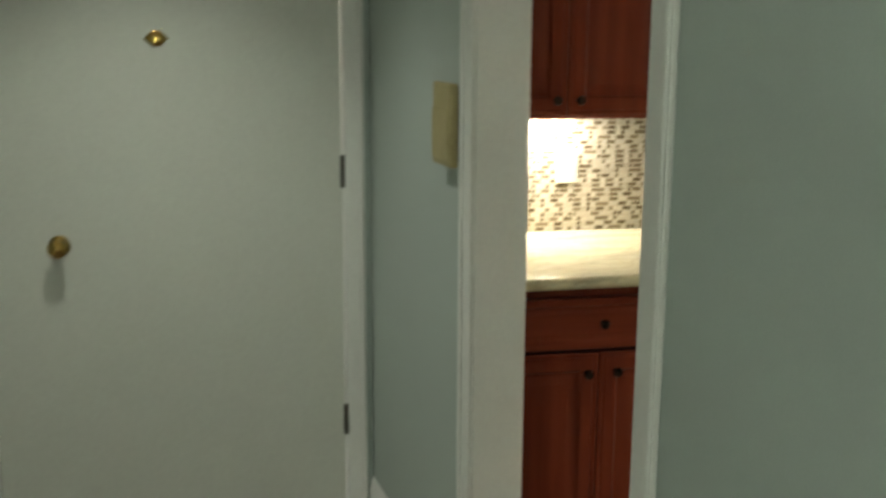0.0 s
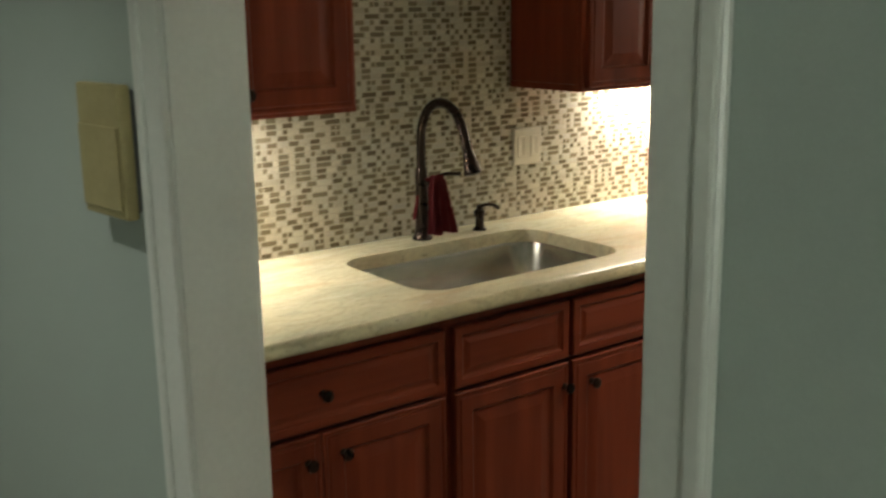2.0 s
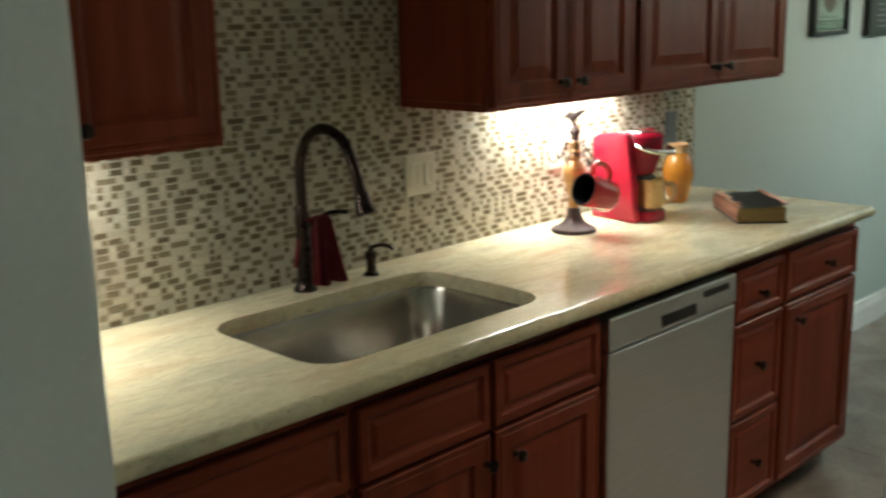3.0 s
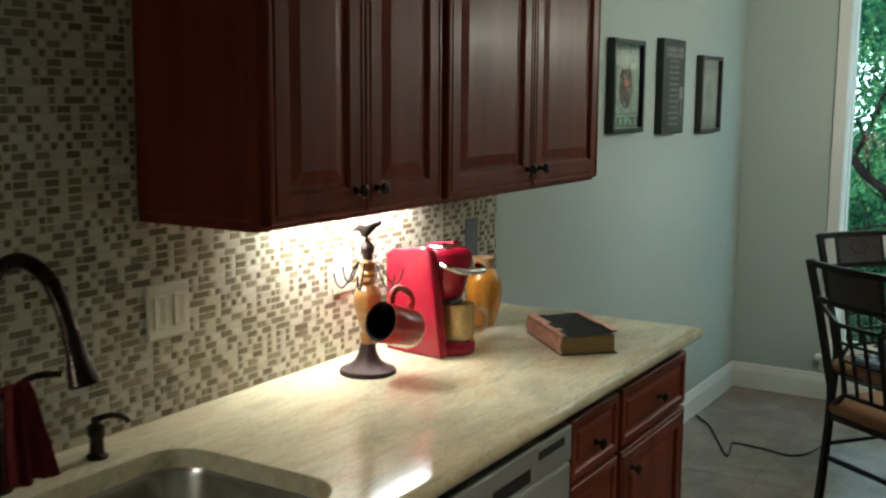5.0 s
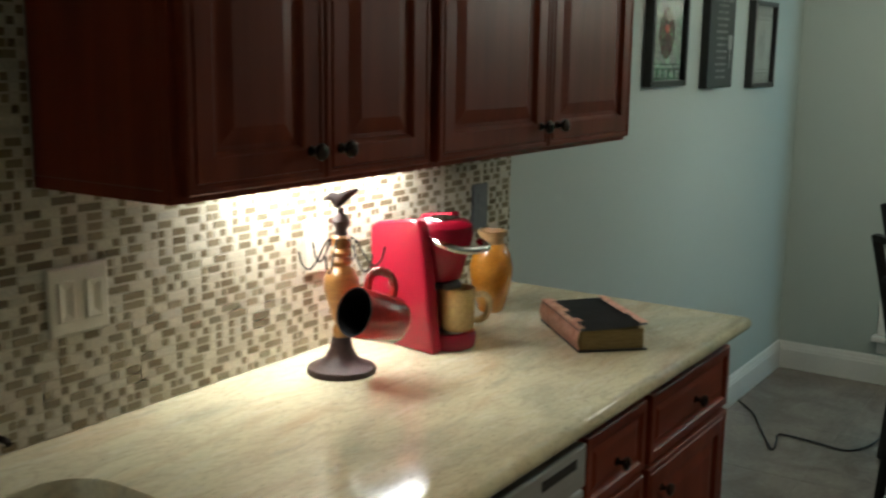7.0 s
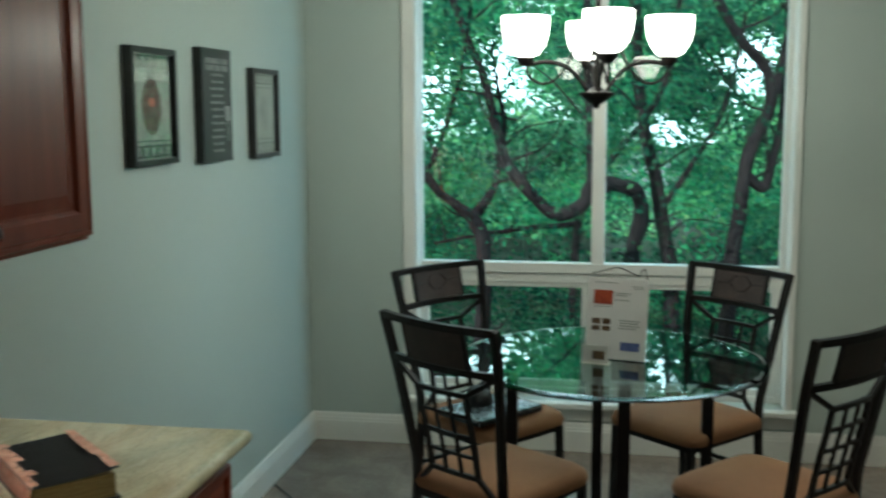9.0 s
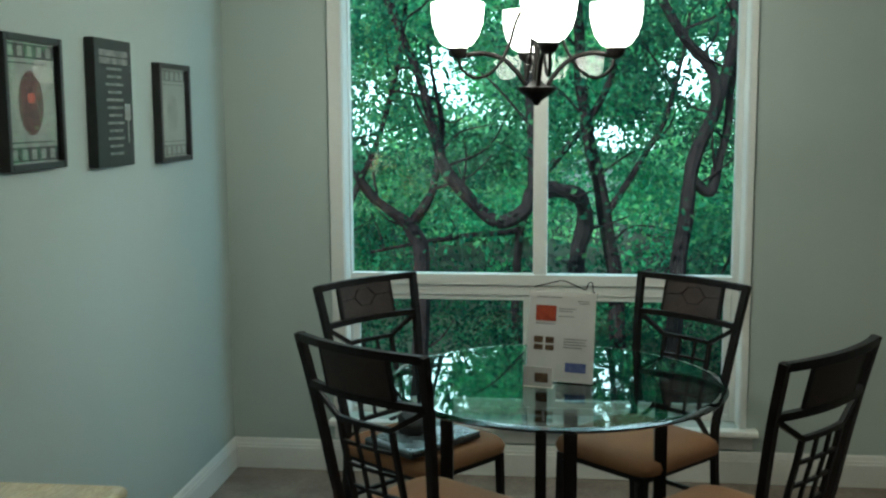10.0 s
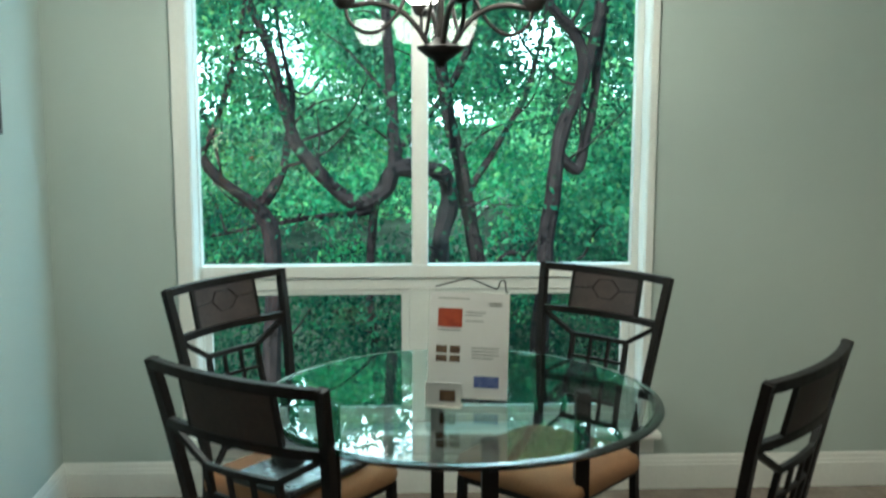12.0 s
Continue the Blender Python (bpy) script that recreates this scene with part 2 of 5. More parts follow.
CHIPS = [mosaic("pale_stone_chips", True, PALE, 0.42), mosaic("brown_glass_chips", True, BROWN, 0.14)]


def floor_tile():
    m, t, p = mat("beige_floor_tile")
    v = where(t)
    a = node(t, "ShaderNodeTexNoise", Scale=4.5, Detail=6.0, Distortion=0.8)
    b = node(t, "ShaderNodeTexNoise", Scale=45.0, Detail=4.0)
    t.links.new(v, a.inputs["Vector"]), t.links.new(v, b.inputs["Vector"])
    r = t.nodes.new("ShaderNodeObjectInfo").outputs["Random"]
    col = ramp(t, a.outputs[0], ((0.3, (0.18, 0.145, 0.120)), (0.5, (0.24, 0.195, 0.163)), (0.7, (0.30, 0.247, 0.208))))
    col = mix(t, 1.0, col, ramp(t, b.outputs[0], ((0.3, 0.80), (0.7, 1.0))), "MULTIPLY")
    col = mix(t, 1.0, col, ramp(t, r, ((0.0, 0.88), (1.0, 1.0))), "MULTIPLY")
    t.links.new(col, p.inputs["Base Color"])
    p.inputs["Roughness"].default_value = 0.26
    bp = node(t, "ShaderNodeBump", Strength=0.15, Distance=0.002)
    t.links.new(b.outputs[0], bp.inputs["Height"]), t.links.new(bp.outputs[0], p.inputs["Normal"])
    return m


FLOORTILE = floor_tile()


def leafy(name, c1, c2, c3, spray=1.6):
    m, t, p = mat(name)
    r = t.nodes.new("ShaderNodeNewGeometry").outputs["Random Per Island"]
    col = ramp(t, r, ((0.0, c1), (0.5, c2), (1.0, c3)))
    # noise paints shadowed hollows and sunlit sprays into the leaf colour
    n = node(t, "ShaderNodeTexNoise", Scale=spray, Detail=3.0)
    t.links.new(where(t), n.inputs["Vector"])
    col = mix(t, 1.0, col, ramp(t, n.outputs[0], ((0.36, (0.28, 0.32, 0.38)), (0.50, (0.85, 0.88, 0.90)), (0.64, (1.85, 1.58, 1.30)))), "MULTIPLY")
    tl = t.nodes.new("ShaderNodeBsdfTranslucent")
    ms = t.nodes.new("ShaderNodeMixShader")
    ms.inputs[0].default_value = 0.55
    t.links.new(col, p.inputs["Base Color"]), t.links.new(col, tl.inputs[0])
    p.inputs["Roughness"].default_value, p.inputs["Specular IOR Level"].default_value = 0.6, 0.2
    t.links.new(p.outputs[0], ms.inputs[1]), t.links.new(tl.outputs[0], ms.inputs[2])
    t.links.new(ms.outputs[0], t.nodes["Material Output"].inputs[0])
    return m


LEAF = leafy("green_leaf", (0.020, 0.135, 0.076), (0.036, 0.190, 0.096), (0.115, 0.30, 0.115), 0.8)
# sunlight, distance haze and shade are put into these three leaf colours
LEAFSUN = leafy("sun_tinted_leaf", (0.050, 0.29, 0.15), (0.065, 0.33, 0.17), (0.12, 0.38, 0.17), 0.5)
LEAFFAR = leafy("haze_tinted_leaf", (0.17, 0.54, 0.30), (0.20, 0.57, 0.32), (0.28, 0.61, 0.31), 0.35)
LEAFDARK = leafy("shade_tinted_leaf", (0.009, 0.060, 0.036), (0.014, 0.085, 0.047), (0.024, 0.115, 0.056), 0.9)


# ---- building blocks ----
def thing(name, m, label, category, group="", kind=""):
    ob = new(name)
    ob.empty_display_size = 0.05
    ob.matrix_basis = m
    return tagged(ob, label, category, group, kind)


def part(name, bm, material, parent=None, label="", smooth=False):
    me = bpy.data.meshes.new(name)
    bm.normal_update()
    bm.to_mesh(me)
    bm.free()
    for mt in material if isinstance(material, (list, tuple)) else [material]:
        me.materials.append(mt)
    if smooth:
        me.polygons.foreach_set("use_smooth", [True] * len(me.polygons))
        me.set_sharp_from_angle(angle=radians(38))
    ob = new(name, me)
    ob.parent = parent
    return tagged(ob, label)


def setting(name, bm, material, label, category):
    return tagged(part(name, bm, material), label, category, kind="structure")


def box(bm, x0, x1, y0, y1, z0, z1, bevel=0.0, segs=1, mi=0):
    r = bmesh.ops.create_cube(bm, size=1.0, matrix=Matrix.Translation(((x0 + x1) / 2, (y0 + y1) / 2, (z0 + z1) / 2)) @ Matrix.Diagonal((abs(x1 - x0), abs(y1 - y0), abs(z1 - z0), 1)))
    vs = r["verts"]
    if bevel:
        es = {e for v in vs for e in v.link_edges}
        fs = bmesh.ops.bevel(bm, geom=list(es), offset=bevel, segments=segs, affect="EDGES", profile=0.5)["faces"]
    if mi:
        for f in bm.faces:
            if f.tag is False and f.material_index == 0:
                f.material_index = mi
    return bm


def boxed(x0, x1, y0, y1, z0, z1, bevel=0.0, segs=1):
    return box(bmesh.new(), x0, x1, y0, y1, z0, z1, bevel, segs)


def loft(bm, loops, close=True, cap0=False, cap1=False):
    """Skin over rings of equal length."""
    rings = [[bm.verts.new(p) for p in lp] for lp in loops]
    n = len(rings[0])
    for a, b in zip(rings, rings[1:]):
        for i in range(n if close else n - 1):
            j = (i + 1) % n
            bm.faces.new((a[i], a[j], b[j], b[i]))
    if cap0:
        bm.faces.new(rings[0][::-1])
    if cap1:
        bm.faces.new(rings[-1])
    return rings


def lathe(profile, segs=24, m=None, bm=None, cap=True):
    """Turned shape round z from (radius, height) pairs."""
    bm = bm or bmesh.new()
    m = m or Matrix()
    loops = [[m @ Vector((max(r, 1e-4) * math.cos(2 * math.pi * i / segs), max(r, 1e-4) * math.sin(2 * math.pi * i / segs), z)) for i in range(segs)] for r, z in profile]
    loft(bm, loops, True, cap, cap)
    return bm


def smooth_line(points, n=6):
    """More points along a curve through the given ones."""
    ps = [Vector(p) for p in points]
    ext = [2 * ps[0] - ps[1], *ps, 2 * ps[-1] - ps[-2]]
    out = []
    for a, b, c, d in zip(ext, ext[1:], ext[2:], ext[3:]):
        for k in range(n):
            s = k / n
            out.append(0.5 * (2 * b + (c - a) * s + (2 * a - 5 * b + 4 * c - d) * s * s + (3 * b - a - 3 * c + d) * s ** 3))
    return out + [ps[-1]]


def tube(points, radius, segs=8, bm=None, square=False):
    """A rod along points; radius a number or one per point."""
    bm = bm or bmesh.new()
    ps = [Vector(p) for p in points]
    rad = radius if isinstance(radius, (list, tuple)) else [radius] * len(ps)
    up, loops = None, []
    for i, p in enumerate(ps):
        d = (ps[min(i + 1, len(ps) - 1)] - ps[max(i - 1, 0)]).normalized()
        if up is None:
            up = d.orthogonal().normalized() if not square else (Vector((0, 0, 1)) if abs(d.z) < 0.9 else Vector((1, 0, 0)))
        side = d.cross(up).normalized()
        up = side.cross(d).normalized()
        if square:
            k = rad[i]
            loops.append([p + side * sx * k + up * sy * k for sx, sy in ((1, 1), (-1, 1), (-1, -1), (1, -1))])
        else:
            loops.append([p + (side * math.cos(2 * math.pi * j / segs) + up * math.sin(2 * math.pi * j / segs)) * rad[i] for j in range(segs)])
    loft(bm, loops, True, True, True)
    return bm


def sweep(profile, path, bm=None, m=None):
    """A moulding: profile (out, up) pairs carried along level corners [(x, y)], out to the right of the way, mitred."""
    bm = bm or bmesh.new()
    m = m or Matrix()
    ps = [Vector((*p, 0)) for p in path]
    loops = []
    for i, p in enumerate(ps):
        a = (p - ps[i - 1]).normalized() if i else (ps[1] - p).normalized()
        b = (ps[i + 1] - p).normalized() if i < len(ps) - 1 else a
        na, nb = Vector((a.y, -a.x, 0)), Vector((b.y, -b.x, 0))
        n = (na + nb).normalized()
        n /= max(0.2, n.dot(na))
        loops.append([m @ (p + n * o + Vector((0, 0, u))) for o, u in profile])
    loft(bm, loops, False)
    return bm


def rounded(w, d, r, n=6):
    """Corner-rounded rectangle round the origin, anticlockwise."""
    pts = []
    for cx, cy, a0 in ((w / 2 - r, d / 2 - r, 0), (-w / 2 + r, d / 2 - r, 90), (-w / 2 + r, -d / 2 + r, 180), (w / 2 - r, -d / 2 + r, 270)):
        for k in range(n + 1):
            a = radians(a0 + 90 * k / n)
            pts.append((cx + r * math.cos(a), cy + r * math.sin(a)))
    return pts


def front(x0, x1, z0, z1, y, steps, thick=0.02):
    """A moulded front facing -y: rings at (inset, depth towards the room)."""
    bm = bmesh.new()
    loops = [[(x0, y, z0), (x1, y, z0), (x1, y, z1), (x0, y, z1)]]
    for i, dep in steps:
        loops.append([(x0 + i, y - dep, z0 + i), (x1 - i, y - dep, z0 + i), (x1 - i, y - dep, z1 - i), (x0 + i, y - dep, z1 - i)])
    loft(bm, loops, True, True, True)
    return bm


def text_bar(bm, x0, x1, y, z0, z1):
    return box(bm, x0, x1, y - 0.0006, y, z0, z1)


# ---- the setting ----
CEILZ, XW, XP1 = 2.60, 6.70, 0.93   # ceiling, window wall, partition faces
SOUTH, WEST = -4.60, -1.10
SINKX0, SINKX1 = 1.655, 2.348


def wall_box(name, label, *spans):
    bm = bmesh.new()
    for s in spans:
        box(bm, *s)
    return setting(name, bm, WALL, label, "wall")


wall_box("wall_north", "sage green painted wall behind the kitchen counter", (0.60, XW + 0.14, 0.0, 0.12, 0, CEILZ))
WY0, WY1, WZ0, WZ1 = -2.275, -0.530, 0.245, 2.36   # window opening
wall_box("wall_east", "grey-green painted wall round the dining window", (XW, XW + 0.14, WY1, 0.0, 0, CEILZ), (XW, XW + 0.14, SOUTH, WY0, 0, CEILZ),
         (XW, XW + 0.14, WY0, WY1, 0, WZ0), (XW, XW + 0.14, WY0, WY1, WZ1, CEILZ))
wall_box("wall_south", "plain sage green painted wall", (WEST - 0.12, XW + 0.14, SOUTH - 0.12, SOUTH, 0, CEILZ))
wall_box("wall_west", "plain sage green painted hall wall", (WEST - 0.12, WEST, SOUTH, 0.0, 0, CEILZ))
# the wall between hall and kitchen stands slightly askew: its own frame has x through it and y along it
PART = pose(0.690, -0.170, 0, 0, 0, 6.56)
DY0, DY1, DZ, PT = -1.804, -0.983, 2.06, 0.12   # doorway to the kitchen
bm = bmesh.new()
box(bm, 0, PT, -4.60, DY0, 0, CEILZ)
box(bm, 0, PT, DY0, DY1, DZ, CEILZ)
box(bm, 0, PT, DY1, 0.30, 0, CEILZ)
setting("wall_partition", bm, WALL, "sage green painted wall between hall and kitchen", "wall").matrix_basis = PART
EX0, EX1, EY, EZ = -0.500, 0.600, -0.17, 2.06   # entry door leaf
bm = bmesh.new()
box(bm, WEST, EX0 - 0.02, EY, 0.0, 0, CEILZ)
box(bm, EX1 + 0.02, 0.685, EY, 0.0, 0, CEILZ)
box(bm, EX0 - 0.02, EX1 + 0.02, EY, 0.0, EZ + 0.02, CEILZ)
setting("wall_entry", bm, WALL, "sage green painted wall round the entry door", "wall")
bm = boxed(WEST - 0.12, XW + 0.14, SOUTH - 0.12, 0.12, CEILZ, CEILZ + 0.12)
setting("ceiling", bm, CEIL, "plain white painted ceiling", "ceiling")
floor = setting("floor", boxed(WEST - 0.12, XW + 0.14, SOUTH - 0.12, 0.12, -0.12, -0.0013), FLOORGROUT, "beige stone-look tiled floor with dark joints", "floor")

# baseboards
BASE = [(0, 0), (0.016, 0), (0.016, 0.098), (0.013, 0.104), (0.013, 0.112), (0.010, 0.118), (0.008, 0.132), (0.004, 0.140), (0, 0.140)]
setting("baseboard_dining", sweep(BASE, [(4.0, 0.0), (XW, 0.0), (XW, SOUTH)]), TRIM, "white painted moulded baseboard", "baseboard")
setting("baseboard_entry", sweep(BASE, [(0.0, 0.0), (0.0, DY1 + 0.064)]), TRIM, "white painted moulded baseboard", "baseboard").matrix_basis = PART
setting("baseboard_hall", sweep(BASE, [(0.0, DY0 - 0.064), (0.0, -4.4)]), TRIM, "white painted moulded baseboard", "baseboard").matrix_basis = PART

# doorway casing: flat boards with a bead, both sides, and the jamb lining
CAS = 0.062


def casing_board(bm, x, sgn, y0, y1, z0, z1):
    box(bm, *sorted((x, x + sgn * 0.012)), y0, y1, z0, z1, 0.003)
    return bm


trim = setting("trim_doorway", bmesh.new(), TRIM, "cream painted casing round the kitchen doorway", "trim")
trim.matrix_basis = PART
for x, sgn in ((0.0, -1), (PT, 1)):
    bm = casing_board(bmesh.new(), x, sgn, DY1 - 0.008, DY1 + CAS, 0, DZ + CAS)
    box(bm, *sorted((x + sgn * 0.010, x + sgn * 0.019)), DY1 + CAS - 0.022, DY1 + CAS - 0.002, 0, DZ + CAS - 0.002, 0.004, 2)
    part("casing_board", bm, TRIM, trim)
    bm = casing_board(bmesh.new(), x, sgn, DY0 - CAS, DY0 + 0.008, 0, DZ + CAS)
    box(bm, *sorted((x + sgn * 0.010, x + sgn * 0.019)), DY0 - CAS + 0.002, DY0 - CAS + 0.022, 0, DZ + CAS - 0.002, 0.004, 2)
    part("casing_board", bm, TRIM, trim)
    part("casing_board", casing_board(bmesh.new(), x, sgn, DY0 + 0.010, DY1 - 0.010, DZ - 0.008, DZ + CAS), TRIM, trim)
part("jamb_lining", boxed(-0.002, PT + 0.002, DY1 - 0.012, DY1 - 0.0005, 0, DZ, 0.002), TRIM, trim)
part("jamb_lining", boxed(-0.002, PT + 0.002, DY0 + 0.0005, DY0 + 0.012, 0, DZ, 0.002), TRIM, trim)
part("jamb_lining", boxed(-0.002, PT + 0.002, DY0 + 0.013, DY1 - 0.013, DZ - 0.012, DZ - 0.0005, 0.002), TRIM, trim)

# ---- entry hall ----
door = tagged(new("door_1"), "closed off-white flush entry door with brass fittings", "door", kind="structure")
part("leaf", boxed(EX0, EX1 - 0.003, EY + 0.004, EY + 0.046, 0.006, EZ, 0.002), DOORPAINT, door)
part("frame", boxed(EX1 + 0.001, EX1 + 0.019, EY - 0.004, EY + 0.10, 0, EZ + 0.018, 0.002), TRIM, door)
part("frame", boxed(EX0 - 0.019, EX0 - 0.003, EY - 0.004, EY + 0.10, 0, EZ + 0.018, 0.002), TRIM, door)
part("frame", boxed(EX0 - 0.002, EX1, EY - 0.004, EY + 0.10, EZ + 0.003, EZ + 0.018, 0.002), TRIM, door)
for x0, x1 in ((EX1 + 0.008, EX1 + 0.068), (EX0 - 0.068, EX0 - 0.008)):
    bm = boxed(x0, x1, EY - 0.014, EY - 0.0005, 0, EZ + 0.075, 0.003)
    box(bm, x0 + 0.040, x0 + 0.056, EY - 0.019, EY - 0.012, 0, EZ + 0.06, 0.003)
    part("casing", bm, TRIM, door)
part("casing", boxed(EX0 - 0.006, EX1 + 0.006, EY - 0.014, EY - 0.0005, EZ + 0.008, EZ + 0.075, 0.003), TRIM, door)
for z in (0.356, 1.188, 1.86):
    bm = boxed(EX1 - 0.010, EX1 + 0.008, EY - 0.002, EY + 0.004, z - 0.052, z + 0.052, 0.001)
    lathe([(0.0065, -0.052), (0.0065, 0.052)], 10, pose(EX1 - 0.001, EY - 0.007, z), bm)
    part("hinge", bm, STEELDARK, door, "dull steel butt hinge")
knob = part("knob", lathe([(0.033, 0), (0.033, 0.004), (0.026, 0.009), (0.013, 0.012), (0.012, 0.030), (0.022, 0.036), (0.029, 0.046), (0.029, 0.056), (0.022, 0.064), (0.008, 0.067)], 24,
                          pose(-0.273, EY + 0.004, 0.975, 90)), BRASS, door, "polished brass round knob", True)
bm = bmesh.new()
loft(bm, [[(0.045 + k * sx, EY + 0.004 - d, 1.600 + k * sz) for sx, sz in ((0.036, 0.0), (0.020, 0.016), (0.010, 0.024), (-0.010, 0.024), (-0.020, 0.016), (-0.036, 0.0), (-0.020, -0.016), (-0.010, -0.024), (0.010, -0.024), (0.020, -0.016))]
          for k, d in ((1.0, 0.0), (1.0, 0.003), (0.8, 0.006), (0.3, 0.008))], True, True, True)
part("peephole_cover", bm, BRASS, door, "brass diamond-shaped peephole cover", True)

panel = thing("alarm_panel", PART @ pose(0, -0.82, 1.41), "yellowed beige plastic alarm panel mounted on the hall wall", "alarm panel")
part("back_plate", boxed(-0.012, -0.0005, -0.070, 0.040, -0.090, 0.092, 0.003), GREYPL, panel, "grey mounting plate")
part("housing", boxed(-0.034, -0.0125, -0.084, 0.052, -0.098, 0.100, 0.005, 2), BEIGE, panel)
part("cover_flap", boxed(-0.038, -0.0343, -0.078, 0.046, -0.085, 0.040, 0.002), BEIGE, panel)
for k in range(4):
    part("button", boxed(-0.030, -0.020, -0.0865, -0.0842, -0.060 + k * 0.022, -0.048 + k * 0.022, 0.001), BEIGE, panel)


def downlight(x, y, label):
    t = thing("downlight", pose(x, y, CEILZ), label, "ceiling light")
    part("trim_ring", lathe([(0.060, -0.001), (0.085, -0.001), (0.088, -0.004), (0.084, -0.007), (0.062, -0.007), (0.060, -0.001)], 32, cap=False), WHITEPL, t, "", True)
    part("lens", lathe([(0.058, -0.001), (0.058, -0.004), (0.04, -0.005)], 28), DOME, t, "lit lens", True).visible_shadow = False


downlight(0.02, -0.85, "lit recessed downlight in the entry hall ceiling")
# the next two are made-up fixtures for the fill spots
downlight(2.70, -1.80, "unseen downlight added to fill the base cabinets with light")
downlight(5.30, -3.20, "unseen downlight added to brighten the dining floor")
# made-up fixture round the hall fill light, never in view
t = thing("wall_lamp", pose(-0.45, SOUTH, 1.25), "unseen opal glass lamp added to fill the hall with light", "wall lamp")
part("back_plate", lathe([(0.055, 0.0), (0.055, 0.008), (0.040, 0.014)], 28, pose(0, 0.0, 0, -90)), BRASS, t, "", True)
part("bowl", lathe([(0.010, -0.085), (0.045, -0.070), (0.070, -0.030), (0.080, 0.030), (0.082, 0.070)], 32, pose(0, 0.14, 0), cap=False), DOME, t, "lit opal glass bowl", True).visible_shadow = False
part("arm", tube(smooth_line([(0, 0.012, -0.02), (0, 0.07, -0.075), (0, 0.135, -0.088)], 5), 0.007, 8), BRASS, t, "", True)

# ---- kitchen: cabinets ----
RAISED = ((0.0, 0.017), (0.003, 0.020), (0.010, 0.020), (0.012, 0.0175), (0.016, 0.0175), (0.018, 0.020), (0.052, 0.020), (0.056, 0.0165), (0.060, 0.011), (0.068, 0.011), (0.092, 0.0165), (0.095, 0.017))
DRAWER = ((0.0, 0.017), (0.003, 0.020), (0.022, 0.020), (0.025, 0.016), (0.030, 0.013), (0.036, 0.013), (0.046, 0.0165), (0.048, 0.017))


def knob_on(parent, x, y, z):
    part("knob", lathe([(0.009, 0), (0.009, 0.003), (0.005, 0.006), (0.005, 0.013), (0.012, 0.017), (0.015, 0.022), (0.013, 0.027), (0.005, 0.030)], 16, pose(x, y, z, 90)), ORB, parent, "dark bronze round knob", True)


def wall_cabinet(x0, x1, z0, z1, depth, label):
    t = thing("wall_cabinet", pose(x0, 0, z0), label, "cabinet", "cherry wall cabinets")
    w, h, f = x1 - x0, z1 - z0, -depth + 0.020
    bm = boxed(0.0, w, f + 0.02, -0.008, 0.020, h, 0.001)                       # carcass with a recessed underside
    box(bm, 0.0, 0.016, f + 0.02, -0.008, 0.0, 0.0195)
    box(bm, w - 0.016, w, f + 0.02, -0.008, 0.0, 0.0195)
    part("body", bm, WOODV, t)
    bm = boxed(0.0, 0.036, f, f + 0.0195, 0, h, 0.001)
    box(bm, w - 0.036, w, f, f + 0.0195, 0, h, 0.001)
    box(bm, 0.0365, w - 0.0365, f, f + 0.0195, 0, 0.036, 0.001)
    box(bm, 0.0365, w - 0.0365, f, f + 0.0195, h - 0.036, h, 0.001)
    part("face_frame", bm, WOODV, t)
    # centre stile coloured near-black for the shade between the doors
    part("gap_stile", boxed(w / 2 - 0.02, w / 2 + 0.02, f, f + 0.0195, 0.0365, h - 0.0365), GAPSHADE, t)
    for a, b, kx in ((0.014, w / 2 - 0.0015, -0.030), (w / 2 + 0.0015, w - 0.014, 0.030)):
        d = part("door", front(a, b, 0.012, h - 0.012, f - 0.0005, RAISED), WOODV, t)
        knob_on(d, w / 2 + kx * 1.25, f - 0.0205, 0.060)
    return t


UB, UT = 1.358, 2.30
wall_cabinet(XP1 + 0.006, 1.628, UB, UT, 0.344, "glossy red cherry wall cabinet with raised-panel doors beside the doorway")
wall_cabinet(2.402, 3.030, UB, UT, 0.344, "glossy red cherry wall cabinet with raised-panel doors by the sink")
wall_cabinet(3.0325, 3.935, UB, UT, 0.344, "wide glossy red cherry wall cabinet at the counter end")
for x, w in ((2.95, 0.48), (1.26, 0.28)):
    t = thing("under_cabinet_lamp", pose(x, -0.080, UB + 0.020), "slim white lit lamp under the wall cabinet", "lamp")
    part("housing", boxed(-w / 2 - 0.01, w / 2 + 0.01, -0.034, 0.034, -0.012, -0.0004, 0.002), WHITEPL, t)
    part("lens", boxed(-w / 2, w / 2, -0.026, 0.026, -0.016, -0.0125, 0.001), LED, t, "lit diffuser strip")


